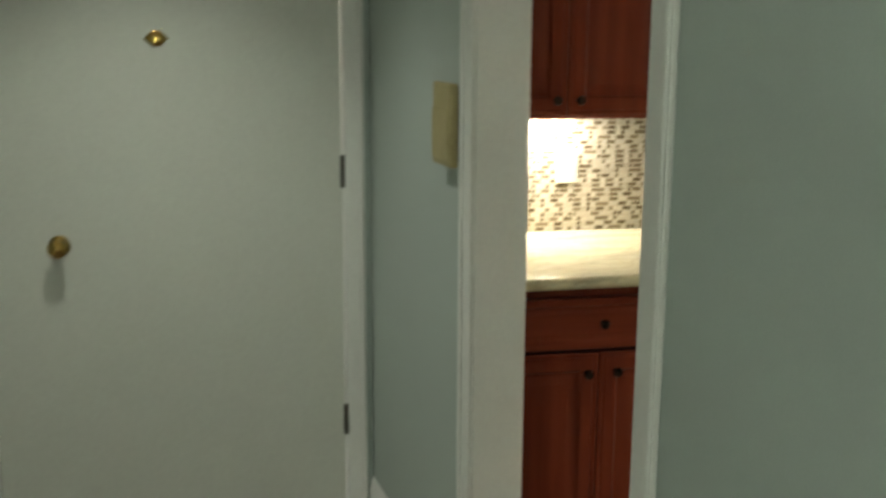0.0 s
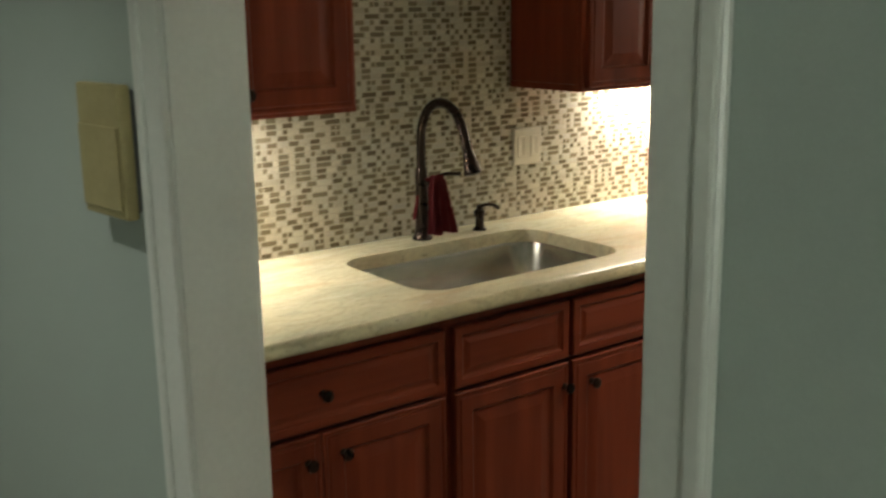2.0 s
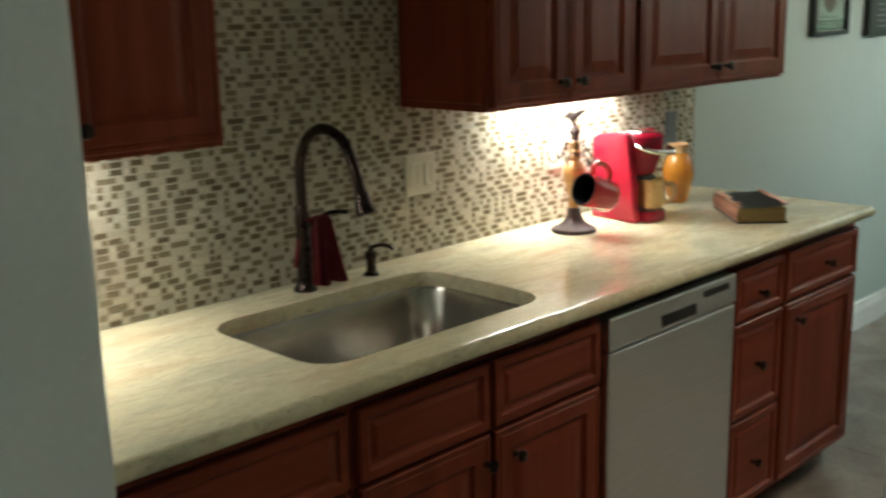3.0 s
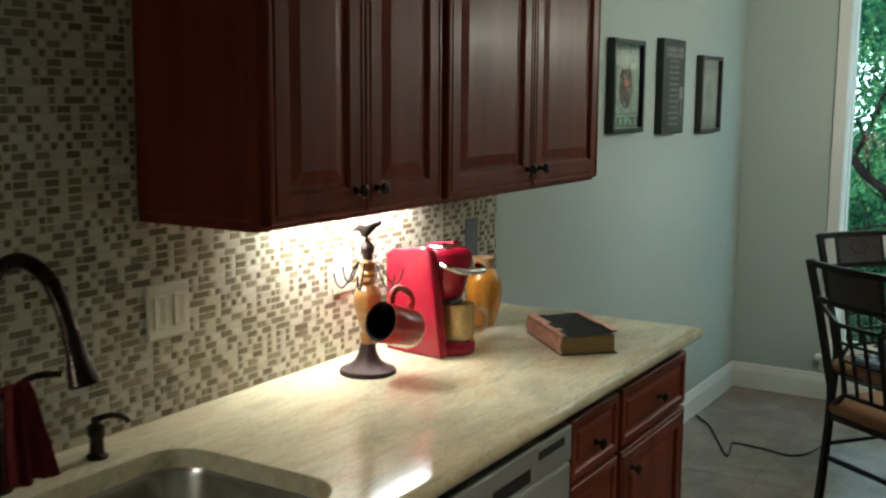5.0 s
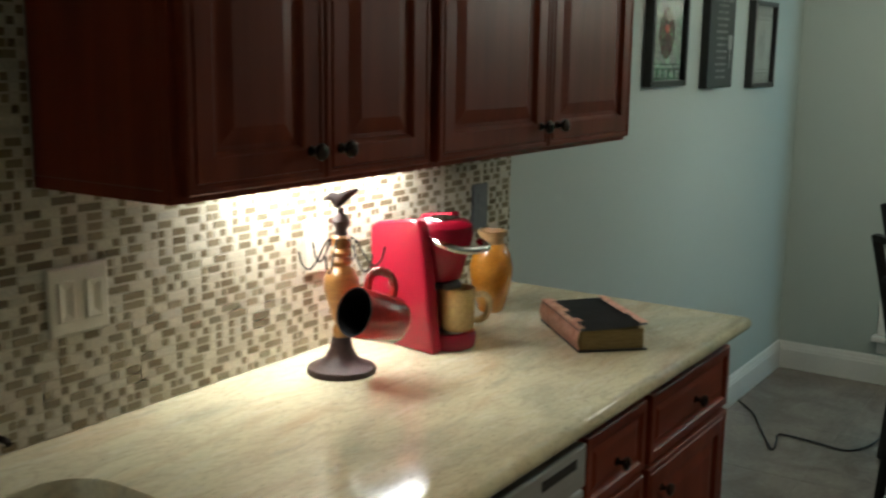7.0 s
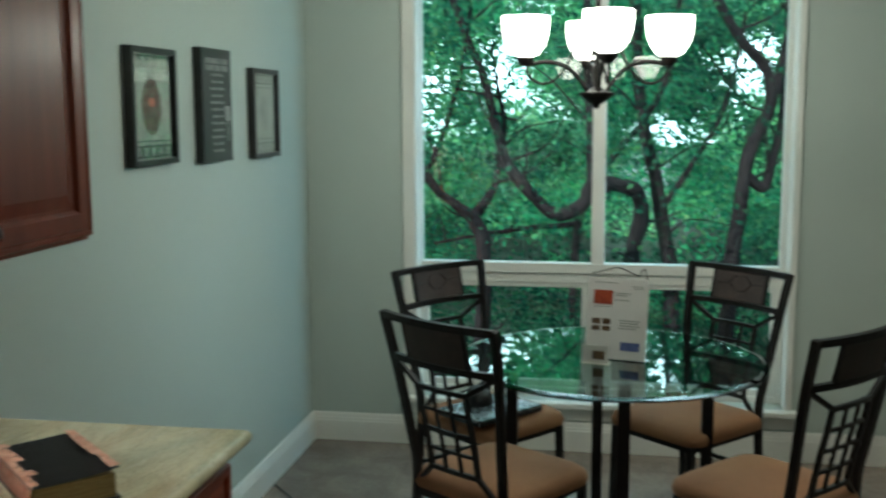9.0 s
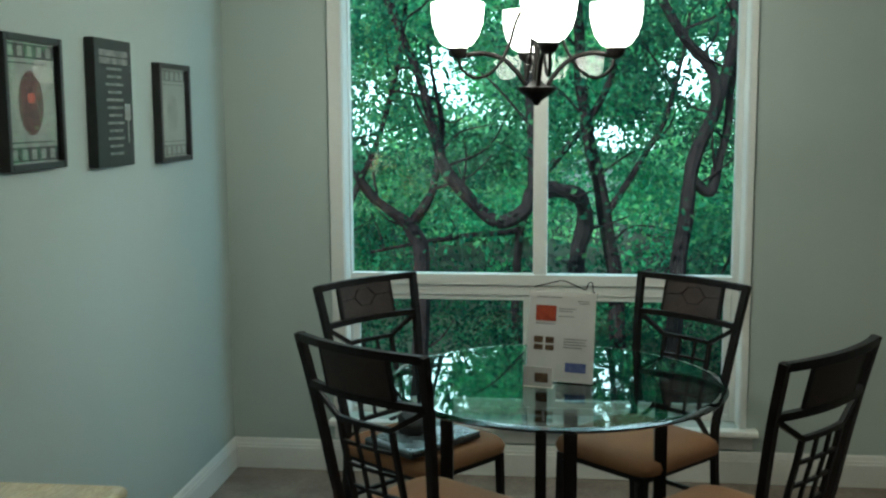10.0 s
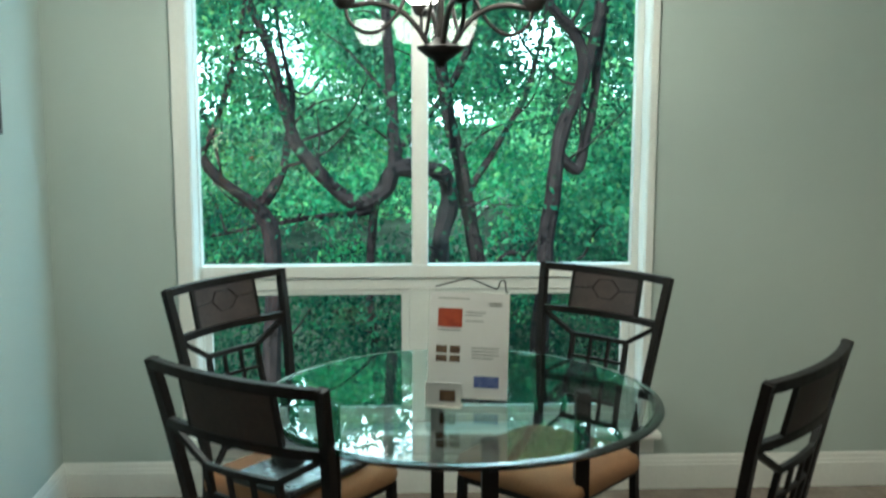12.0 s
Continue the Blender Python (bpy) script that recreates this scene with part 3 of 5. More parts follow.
def base_cabinet(x0, x1, fronts, label, right_end=False, hollow=False):
    """fronts: (kind, x0, x1, z0, z1, knobs) in metres from the cabinet's left foot."""
    t = thing("base_cabinet", pose(x0, 0, 0), label, "cabinet", "cherry base cabinets")
    w, f = x1 - x0, -0.632
    bm = boxed(0.0, w, f + 0.02, -0.003, 0.088, 0.50 if hollow else 0.894, 0.001)
    if hollow:
        box(bm, 0.0, 0.018, f + 0.02, -0.003, 0.5005, 0.894)
        box(bm, w - 0.018, w, f + 0.02, -0.003, 0.5005, 0.894)
    box(bm, 0.0, w, f + 0.075, f + 0.09, 0.0, 0.0875)
    if right_end:
        box(bm, w - 0.018, w, f + 0.0905, -0.003, 0.0, 0.0875)
    part("body", bm, WOODV, t)
    bm = boxed(0.0, 0.036, f, f + 0.0195, 0.088, 0.894, 0.001)
    box(bm, w - 0.036, w, f, f + 0.0195, 0.088, 0.894, 0.001)
    box(bm, 0.0365, w - 0.0365, f, f + 0.0195, 0.088, 0.118, 0.001)
    box(bm, 0.0365, w - 0.0365, f, f + 0.0195, 0.866, 0.894, 0.001)
    part("face_frame", bm, WOODV, t)
    # dark sheet put in for the shade between the fronts
    part("rail_shadow", boxed(0.0365, w - 0.0365, f + 0.003, f + 0.0195, 0.1185, 0.8655), GAPSHADE, t)
    for kind, a, b, z0, z1, knobs in fronts:
        d = part("drawer" if kind == "d" else "door", front(a, b, z0, z1, f - 0.0005, DRAWER if kind == "d" else RAISED), WOODH if kind == "d" else WOODV, t)
        for kx, kz in knobs:
            knob_on(d, kx, f - (0.0175 if kind == "d" else 0.0205), kz)
    return t


TOPZ0, TOPZ1, DOZ0, DOZ1 = 0.708, 0.864, 0.104, 0.696
B0, B1, B2, B3, B4, B5 = 0.948, 1.660, 2.468, 3.094, 3.404, 3.924   # joints between the base units
W1 = B1 - B0
base_cabinet(B0, B1, [("d", 0.012, W1 - 0.012, TOPZ0, TOPZ1, ((1.312 - B0, 0.787),)), ("r", 0.012, W1 / 2 - 0.0015, DOZ0, DOZ1, ((1.266 - B0, 0.636),)), ("r", W1 / 2 + 0.0015, W1 - 0.012, DOZ0, DOZ1, ((1.356 - B0, 0.638),))],
             "red cherry base cabinet with one drawer over two doors")
W2 = B2 - B1 - 0.002
base_cabinet(B1 + 0.002, B2, [("d", 0.014, 0.390, TOPZ0, TOPZ1, ()), ("d", 0.406, W2 - 0.014, TOPZ0, TOPZ1, ()), ("r", 0.014, 0.390, DOZ0, DOZ1, ((2.034 - B1, 0.632),)),
                              ("r", 0.406, W2 - 0.014, DOZ0, DOZ1, ((2.132 - B1, 0.625),))], "red cherry sink cabinet with false drawer fronts", False, True)
W3 = B4 - B3 - 0.002
base_cabinet(B3, B4 - 0.002, [("d", 0.012, W3 - 0.012, TOPZ0, TOPZ1, ((W3 / 2, 0.772),)), ("d", 0.012, W3 - 0.012, 0.398, 0.696, ((W3 / 2, 0.547),)),
                              ("d", 0.012, W3 - 0.012, 0.104, 0.386, ((W3 / 2, 0.230),))], "narrow red cherry cabinet with three drawers")
W4 = B5 - B4
base_cabinet(B4, B5, [("d", 0.012, W4 - 0.014, TOPZ0, TOPZ1, ((3.685 - B4, 0.782),)), ("r", 0.012, W4 - 0.014, DOZ0, DOZ1, ((3.490 - B4, 0.632),))], "red cherry base cabinet at the counter's end", True)

dw = thing("dishwasher", pose(2.470, 0, 0), "stainless steel dishwasher built in under the counter", "dishwasher")
part("tub", boxed(0.003, 0.620, -0.622, -0.02, 0.005, 0.890), BLACKPL, dw, "dark sides and kickplate")
part("door_panel", boxed(0.010, 0.616, -0.659, -0.623, 0.105, 0.774, 0.006, 2), STEEL, dw)
cp = part("control_panel", boxed(0.010, 0.616, -0.661, -0.623, 0.779, 0.866, 0.006, 2), STEEL, dw)
part("handle_pocket", boxed(0.235, 0.402, -0.663, -0.6615, 0.792, 0.824, 0.0006), BLACKPL, cp, "dark recessed handle")
part("display", boxed(0.440, 0.572, -0.6625, -0.6615, 0.828, 0.848, 0.0004), BLACKPL, cp, "dark indicator strip")

# ---- kitchen: worktop, sink, tap ----
CT, CB, CF, CX0, CX1 = 0.936, 0.898, -0.671, XP1 + 0.003, 3.926
top = thing("countertop", pose(0, 0, 0), "polished cream granite countertop with rounded edge", "countertop")
bm = bmesh.new()
sx, sy, sw, sd = (SINKX0 + SINKX1) / 2, -0.362, SINKX1 - SINKX0, 0.424
hole = [(sx + a, sy + b) for a, b in rounded(sw, sd, 0.085, 8)]
R0, R1 = SINKX0 - 0.10, SINKX1 + 0.10


def to_rim(x, y):
    """The point of the rectangle round the cut-out on the ray from its middle."""
    dx, dy = x - sx, y - sy
    k = min((R1 - sx) / abs(dx) if dx else 9e9, ((-0.004 - sy) if dy > 0 else (sy - CF)) / abs(dy) if dy else 9e9)
    return sx + dx * k, sy + dy * k


rim = [to_rim(x, y) for x, y in hole]
loft(bm, [[(x, y, CB) for x, y in hole], [(x, y, CT - 0.004) for x, y in hole], [(sx + (x - sx) * 1.006, sy + (y - sy) * 1.01, CT) for x, y in hole], [(x, y, CT) for x, y in rim]])
for a, b in ((CX0, R0), (R1, CX1)):
    bm.faces.new([bm.verts.new(p) for p in ((a, CF, CT), (b, CF, CT), (b, -0.004, CT), (a, -0.004, CT))])
for cxn, cyn in ((R0, CF), (R1, CF), (R1, -0.004), (R0, -0.004)):   # corners that the rays leave open
    near = sorted(rim, key=lambda q: (q[0] - cxn) ** 2 + (q[1] - cyn) ** 2)
    a = next(q for q in near if abs(q[0] - cxn) < 1e-6)
    b = next(q for q in near if abs(q[1] - cyn) < 1e-6)
    if a != b:
        f = bm.faces.new([bm.verts.new((*q, CT)) for q in (a, (cxn, cyn), b)])
        f.normal_update()
        if f.normal.z < 0:
            f.normal_flip()
NOSE = [(0.0, CT)] + [(0.019 * math.sin(radians(a)), CT - 0.019 + 0.019 * math.cos(radians(a))) for a in range(15, 181, 15)] + [(0.0, CB)]
part("rounded_edge", sweep(NOSE, [(CX0, CF), (CX1, CF), (CX1, -0.004)]), GRANITE, top, "", True)
bm.faces.new([bm.verts.new(p) for p in ((CX0, CF, CB), (CX0, -0.004, CB), (CX0, -0.004, CT), (CX0, CF, CT))])
part("slab", bm, GRANITE, top, "", True)

sink = thing("sink", pose(sx, sy, CB), "stainless steel single bowl sink under the countertop", "sink")
bm = bmesh.new()
lv = [(sw + 0.05, sd + 0.04, 0.09, -0.001), (sw + 0.004, sd + 0.004, 0.085, -0.001), (sw - 0.004, sd - 0.004, 0.085, -0.01), (sw - 0.02, sd - 0.02, 0.08, -0.150), (sw - 0.035, sd - 0.035, 0.078, -0.178), (sw - 0.07, sd - 0.07, 0.07, -0.192), (0.10, 0.10, 0.049, -0.198)]
loft(bm, [[(x, y, z) for x, y in rounded(w, d, r, 8)] for w, d, r, z in lv], True, False, True)
for f in bm.faces:
    f.normal_flip()
part("bowl", bm, SINKSTEEL, sink, "", True)
part("drain", lathe([(0.055, -0.1972), (0.055, -0.1945), (0.045, -0.1945), (0.040, -0.1965), (0.0, -0.1965)], 24), CHROME, sink, "round steel drain", True)

tap = thing("faucet", pose(2.001, -0.075, CT), "oil-rubbed bronze gooseneck pull-down faucet by the sink", "faucet")
part("column", lathe([(0.030, 0.0), (0.030, 0.006), (0.024, 0.014), (0.020, 0.03), (0.018, 0.16), (0.019, 0.19), (0.015, 0.21), (0.0135, 0.215)], 20), ORB, tap, "", True)
arc = smooth_line([(0, 0, 0.20), (0, 0, 0.28), (0, -0.008, 0.335), (0, -0.042, 0.388), (0, -0.100, 0.410), (0, -0.160, 0.392), (0, -0.198, 0.345), (0, -0.216, 0.300)], 6)
part("spout", tube(arc, 0.0135, 12), ORB, tap, "", True)
hd = Matrix.Translation((0, -0.216, 0.302)) @ pose(0, 0, 0, 160, 0, 0)
part("spray_head", lathe([(0.0145, -0.005), (0.016, 0.0), (0.016, 0.012), (0.0145, 0.016), (0.018, 0.038), (0.024, 0.072), (0.0255, 0.080), (0.021, 0.084), (0.012, 0.0845)], 20, hd), ORB, tap, "flared bronze spray head", True)
lever = smooth_line([(0.012, -0.004, 0.165), (0.035, -0.010, 0.172), (0.068, -0.024, 0.190), (0.112, -0.042, 0.188)], 5)
part("lever", tube(lever, [0.012 - 0.006 * min(1, i / 8) for i in range(len(lever))], 10), ORB, tap, "", True)

cloth = thing("dishcloth", pose(1.979, -0.087, CT), "dark red dishcloth draped over the faucet lever", "cloth")
bm = bmesh.new()
rows = []
for k in range(13):
    s = k / 12                                  # up one side, over the lever, down the other
    if s < 0.45:
        q = 1 - s / 0.45
        y, z, spread = -0.050 - 0.012 * q, 0.190 - 0.165 * q, 0.026 + 0.026 * q
        x = 0.036 + 0.004 * q
    elif s < 0.55:
        y, z, spread, x = -0.042 + (s - 0.5) * 0.1, 0.195, 0.020, 0.040
    else:
        q = (s - 0.55) / 0.45
        y, z, spread = 0.004 + 0.008 * q, 0.182 - 0.120 * q, 0.020 + 0.016 * q
        x = 0.034 - 0.010 * q
    rows.append([Vector((x + 1.02 * spread * (2 * j / 14 - 1), y + 0.007 * math.sin(j * 1.7 + k * 0.25) * (0.4 + abs(s - 0.5) * 1.6), z + 0.004 * math.sin(j * 0.9))) for j in range(15)])
loft(bm, rows, False)
bmesh.ops.solidify(bm, geom=bm.faces[:], thickness=0.0035)
part("towel", bm, CLOTH, cloth, "", True)

soap = thing("soap_dispenser", pose(2.210, -0.086, CT), "dark bronze soap dispenser pump beside the sink", "dispenser")
part("body", lathe([(0.021, 0), (0.021, 0.005), (0.014, 0.010), (0.013, 0.040), (0.017, 0.046), (0.017, 0.062), (0.009, 0.066), (0.008, 0.078)], 18), ORB, soap, "", True)
part("nozzle", tube(smooth_line([(0, 0, 0.074), (0.02, -0.020, 0.080), (0.036, -0.038, 0.074), (0.040, -0.042, 0.066)], 5), 0.0055, 8), ORB, soap, "", True)


def plate(name, x0, x1, z0, z1, mt, label, toggles=0, outlet=False):
    t = thing(name, pose((x0 + x1) / 2, -0.009, z0), label, "wall plate")
    w, h = x1 - x0, z1 - z0
    bm = bmesh.new()
    loft(bm, [[(-w / 2 + i, -d, i), (w / 2 - i, -d, i), (w / 2 - i, -d, h - i), (-w / 2 + i, -d, h - i)] for i, d in ((0, 0), (0, 0.003), (0.004, 0.006))], True, True, True)
    part("cover", bm, mt, t)
    for k in range(toggles):
        cx = (k - (toggles - 1) / 2) * w / toggles * 0.92
        r = part("rocker", front(cx - 0.016, cx + 0.016, h / 2 - 0.034, h / 2 + 0.034, -0.0055, ((0.0, 0.003), (0.002, 0.004), (0.015, 0.0015))), mt, t)
    if outlet:
        for s in (-0.02, 0.02):
            part("socket", front(-0.015, 0.015, h / 2 + s - 0.013, h / 2 + s + 0.013, -0.0055, ((0.0, 0.0015), (0.003, 0.002))), mt, t)
    return t


plate("light_switch", 2.410, 2.529, 1.106, 1.222, CREAMPL, "cream double rocker switch plate on the mosaic tile", 2)
plate("wall_outlet", 1.358, 1.434, 1.108, 1.226, CREAMPL, "cream outlet plate on the mosaic tile", 0, True)
plate("wall_outlet", 3.035, 3.107, 1.108, 1.226, CREAMPL, "cream outlet plate behind the mug tree", 0, True)
plate("wall_outlet", 3.695, 3.770, 1.118, 1.236, GREYPL, "steel grey outlet plate on the mosaic tile", 0, True)

# ---- kitchen: things on the worktop ----
tree = thing("mug_tree", pose(2.982, -0.155, CT) @ Matrix.Diagonal((0.965, 0.965, 0.905, 1)), "turned honey wood mug tree with iron base and bird finial", "mug tree")
part("base", lathe([(0.072, 0.0), (0.073, 0.006), (0.070, 0.013), (0.052, 0.020), (0.034, 0.034), (0.024, 0.056), (0.020, 0.078), (0.019, 0.082)], 32), BROWNIRON, tree, "flared brown iron foot", True)
part("column", lathe([(0.018, 0.0825), (0.019, 0.10), (0.014, 0.112), (0.019, 0.125), (0.027, 0.155), (0.037, 0.190), (0.036, 0.213), (0.026, 0.235), (0.016, 0.242), (0.015, 0.244), (0.020, 0.248), (0.022, 0.254), (0.019, 0.261), (0.0145, 0.264), (0.019, 0.268), (0.021, 0.274), (0.018, 0.280), (0.0145, 0.283), (0.019, 0.288), (0.020, 0.306), (0.013, 0.312)], 24), TURNED, tree, "", True)
part("finial", lathe([(0.014, 0.3125), (0.012, 0.325), (0.017, 0.334), (0.019, 0.343), (0.014, 0.353), (0.006, 0.360), (0.008, 0.366), (0.004, 0.372)], 18), BROWNIRON, tree, "", True)
bm = bmesh.new()
loops = []
for k in range(9):     # bird: beak to lifted tail
    s = k / 8
    r = (0.002, 0.008, 0.010, 0.016, 0.019, 0.017, 0.012, 0.008, 0.005)[k]
    c = Vector((-0.036 + 0.072 * s, 0, 0.388 + (0.008 if k == 1 or k == 2 else 0.0) + 0.024 * max(0, s - 0.5) / 0.5))
    loops.append([c + Vector((0.25 * r * math.sin(a), r * math.cos(a) * 0.7, r * math.sin(a))) for a in [2 * math.pi * j / 10 for j in range(10)]])
loft(bm, loops, True, True, True)
bmesh.ops.rotate(bm, verts=bm.verts[:], cent=(0, 0, 0), matrix=Euler((0, 0, radians(-60))).to_matrix())
part("bird", bm, BROWNIRON, tree, "small iron bird", True)
for k, a in enumerate((150, 200, 262, 318, 20, 80)):
    d = Vector((math.cos(radians(a)), math.sin(radians(a)), 0))
    pts = smooth_line([d * 0.012 + Vector((0, 0, 0.304)), d * 0.030 + Vector((0, 0, 0.300)), d * 0.050 + Vector((0, 0, 0.262)), d * 0.068 + Vector((0, 0, 0.240)), d * 0.084 + Vector((0, 0, 0.252)), d * 0.092 + Vector((0, 0, 0.282))], 5)
    part("hook", tube(pts, 0.0022, 6), IRON, tree, "", True)

MUG = [(0.0, 0.0), (0.030, 0.0), (0.036, 0.004), (0.040, 0.012), (0.041, 0.095), (0.040, 0.0975), (0.0375, 0.0965), (0.0365, 0.090), (0.0365, 0.014), (0.030, 0.008), (0.0, 0.008)]


def mug(name, m, size, outer, inner, label):
    t = thing(name, m @ Matrix.Diagonal((size, size, size, 1)), label, "mug")
    part("body", lathe(MUG[:6], 32, cap=False), outer, t, "", True)
    part("lining", lathe(MUG[5:], 32, cap=False), inner, t, "", True)
    hp = smooth_line([(0.039, 0, 0.080), (0.060, 0, 0.082), (0.072, 0, 0.066), (0.070, 0, 0.040), (0.056, 0, 0.024), (0.039, 0, 0.022)], 5)
    part("handle", tube(hp, 0.0072, 10), outer, t, "", True)
    return t


# mouth towards -x, handle up, hung on a hook
mug("coffee_mug", Matrix.Translation((3.037, -0.252, CT + 0.109)) @ pose(0, 0, 0, 0, -71, -10), 1.22, REDCER, BLACKCER, "glossy red mug with black lining hanging on the mug tree")

GREYDK = surface("dark_grey_plastic", (0.09, 0.09, 0.085), (0.12, 0.12, 0.11), 20, 0.4, 150, 0.02)
cm = thing("coffee_machine", pose(3.182, -0.244, CT, 0, 0, -7.5) @ Matrix.Diagonal((0.96, 1.0, 0.96, 1)), "glossy red single-cup coffee machine with chrome handle", "coffee machine")
CW, CD = 0.186, 0.195


def side_panel(x0, x1):
    bm = bmesh.new()
    prof = [(0.0, 0.0), (CD, 0.0), (CD, 0.268), (CD - 0.02, 0.284), (0.075, 0.300), (0.055, 0.298), (0.040, 0.285)]
    loft(bm, [[(x, y, z) for y, z in prof] for x in (x0, x1)], True, True, True)
    bmesh.ops.recalc_face_normals(bm, faces=bm.faces[:])
    bmesh.ops.bevel(bm, geom=bm.edges[:], offset=0.008, segments=3, affect="EDGES", profile=0.5)
    return bm


part("side_panel", side_panel(0.0, 0.034), REDPL, cm, "", True)
bm = side_panel(CW - 0.030, CW)
for v in bm.verts:
    v.co.y = max(v.co.y, 0.085)
part("side_panel", bm, REDPL, cm, "", True)
part("tower", boxed(0.0345, CW - 0.0305, 0.105, CD - 0.006, 0.002, 0.272, 0.006, 2), REDPL, cm, "", True)
bm = bmesh.new()
hw = (CW - 0.062) / 2
loops = []
for y0, z, k in ((0.026, 0.150, 0.74), (0.014, 0.158, 0.84), (-0.004, 0.220, 1.02), (-0.012, 0.262, 1.14), (-0.010, 0.280, 1.15), (-0.002, 0.287, 1.11), (0.030, 0.293, 0.98)):
    loops.append([(CW / 2 + hw * k * math.sin(a), y0 + 0.062 * (1 - math.cos(a)), z) for a in [radians(-90 + 18 * j) for j in range(11)]] + [(CW / 2 + hw * k, 0.104, z), (CW / 2 - hw * k, 0.104, z)])
loft(bm, loops, True, True, True)
bmesh.ops.recalc_face_normals(bm, faces=bm.faces[:])
part("brew_head", bm, REDPL, cm, "", True)
hl = smooth_line([(0.030, 0.040, 0.254), (0.026, 0.002, 0.250), (0.046, -0.026, 0.240), (CW / 2 + 0.006, -0.034, 0.233), (CW - 0.040, -0.028, 0.232), (CW - 0.018, 0.010, 0.238)], 5)
bm = tube(hl, 0.0095, 12)
part("handle", bm, CHROME, cm, "curved chrome lift handle", True)
part("nozzle", boxed(CW / 2 - 0.032, CW / 2 + 0.032, 0.022, 0.080, 0.132, 0.1495, 0.006, 2), GREYDK, cm, "dark grey nozzle", True)
bm = bmesh.new()
loft(bm, [[(CW / 2 + x * k, 0.040 + y * k, z) for x, y in rounded(0.118, 0.128, 0.05, 6)] for k, z in ((0.94, 0.0), (1.0, 0.008), (1.0, 0.030), (0.95, 0.036))], True, True, True)
part("drip_tray", bm, REDPL, cm, "", True)
part("tray_grid", lathe([(0.040, 0.0362), (0.040, 0.039), (0.036, 0.0395)], 24, pose(CW / 2, 0.036, 0)), STEEL, cm, "steel drip plate")
part("top_plate", boxed(CW / 2 - 0.035, CW / 2 + 0.035, 0.034, 0.095, 0.2925, 0.2965, 0.0015), CHROME, cm, "silver lid plate")
mug("coffee_mug", cm.matrix_basis @ pose(CW / 2 + 0.004, 0.016, 0.040, 0, 0, -46), 1.02, MUSTARD, MUSTARD, "mustard yellow ceramic mug on the coffee machine")

vase = thing("vase", pose(3.600, -0.132, CT) @ Matrix.Diagonal((0.98, 0.98, 1.06, 1)), "amber glazed round vase with sandy neck", "vase")
part("body", lathe([(0.028, 0.0), (0.034, 0.006), (0.045, 0.04), (0.055, 0.085), (0.056, 0.110), (0.048, 0.140), (0.036, 0.158), (0.031, 0.164)], 32), AMBER, vase, "", True)
part("neck", lathe([(0.031, 0.1645), (0.030, 0.176), (0.036, 0.188), (0.038, 0.194), (0.032, 0.195), (0.026, 0.180)], 28, cap=False), TERRA, vase, "sandy unglazed neck", True)

# book: short edge towards the camera's first side, spine along the marbled side
bdir = -44.5
book = thing("old_book", pose(3.388, -0.486, CT, 0, 0, bdir), "thick old book in black leather with peach marbled edges", "book")
BW, BL, BH = 0.160, 0.284, 0.049
part("page_block", boxed(0.006, BW - 0.008, 0.004, BL - 0.004, 0.0042, BH - 0.0005, 0.001), PAGES, book, "yellowed page block")
part("back_cover", boxed(0.0, BW, 0.0, BL, 0.0, 0.004, 0.001), LEATHERBLACK, book)
bm = bmesh.new()
rows = [[(BW * i / 8, BL * j / 8, BH + 0.010 * (i / 8) ** 2 * (1 - 0.5 * j / 8)) for j in range(9)] for i in range(9)]
loft(bm, rows, False)
bmesh.ops.solidify(bm, geom=bm.faces[:], thickness=-0.004)
part("front_cover", bm, LEATHERBLACK, book, "slightly lifted black cover")
bm = bmesh.new()
loft(bm, [[(0.004 - 0.007 * math.sin(math.pi * k / 8), y, 0.0005 + (BH + 0.002) * k / 8) for k in range(9)] for y in (0.0, BL)], False)
bmesh.ops.solidify(bm, geom=bm.faces[:], thickness=0.003)
part("spine", bm, MARBLED, book, "peach marbled spine", True)
random.seed(4)
for side, n in ((0, 9), (1, 6)):
    for k in range(n):
        y = BL * (k + 0.5) / n
        w = random.uniform(0.012, 0.034)
        x0, x1 = (-0.001, w) if side == 0 else (BW - w * 0.7, BW + 0.001)
        zz = BH + 0.0045 + (0.010 * (1 - 0.5 * y / BL) if side else 0.0008)
        bm = bmesh.new()
        loft(bm, [[(x0, y - BL / n * 0.52, zz), (x1, y - BL / n * random.uniform(0.3, 0.5), zz), (x1 * 0.9 + x0 * 0.1, y + BL / n * random.uniform(0.3, 0.5), zz), (x0, y + BL / n * 0.52, zz)],
                  [(x0, y - BL / n * 0.52, zz + 0.0006), (x1, y - BL / n * 0.4, zz + 0.0006), (x1 * 0.9 + x0 * 0.1, y + BL / n * 0.4, zz + 0.0006), (x0, y + BL / n * 0.52, zz + 0.0006)]], True, True, True)
        part("worn_patch", bm, MARBLED, book, "torn peach patch")

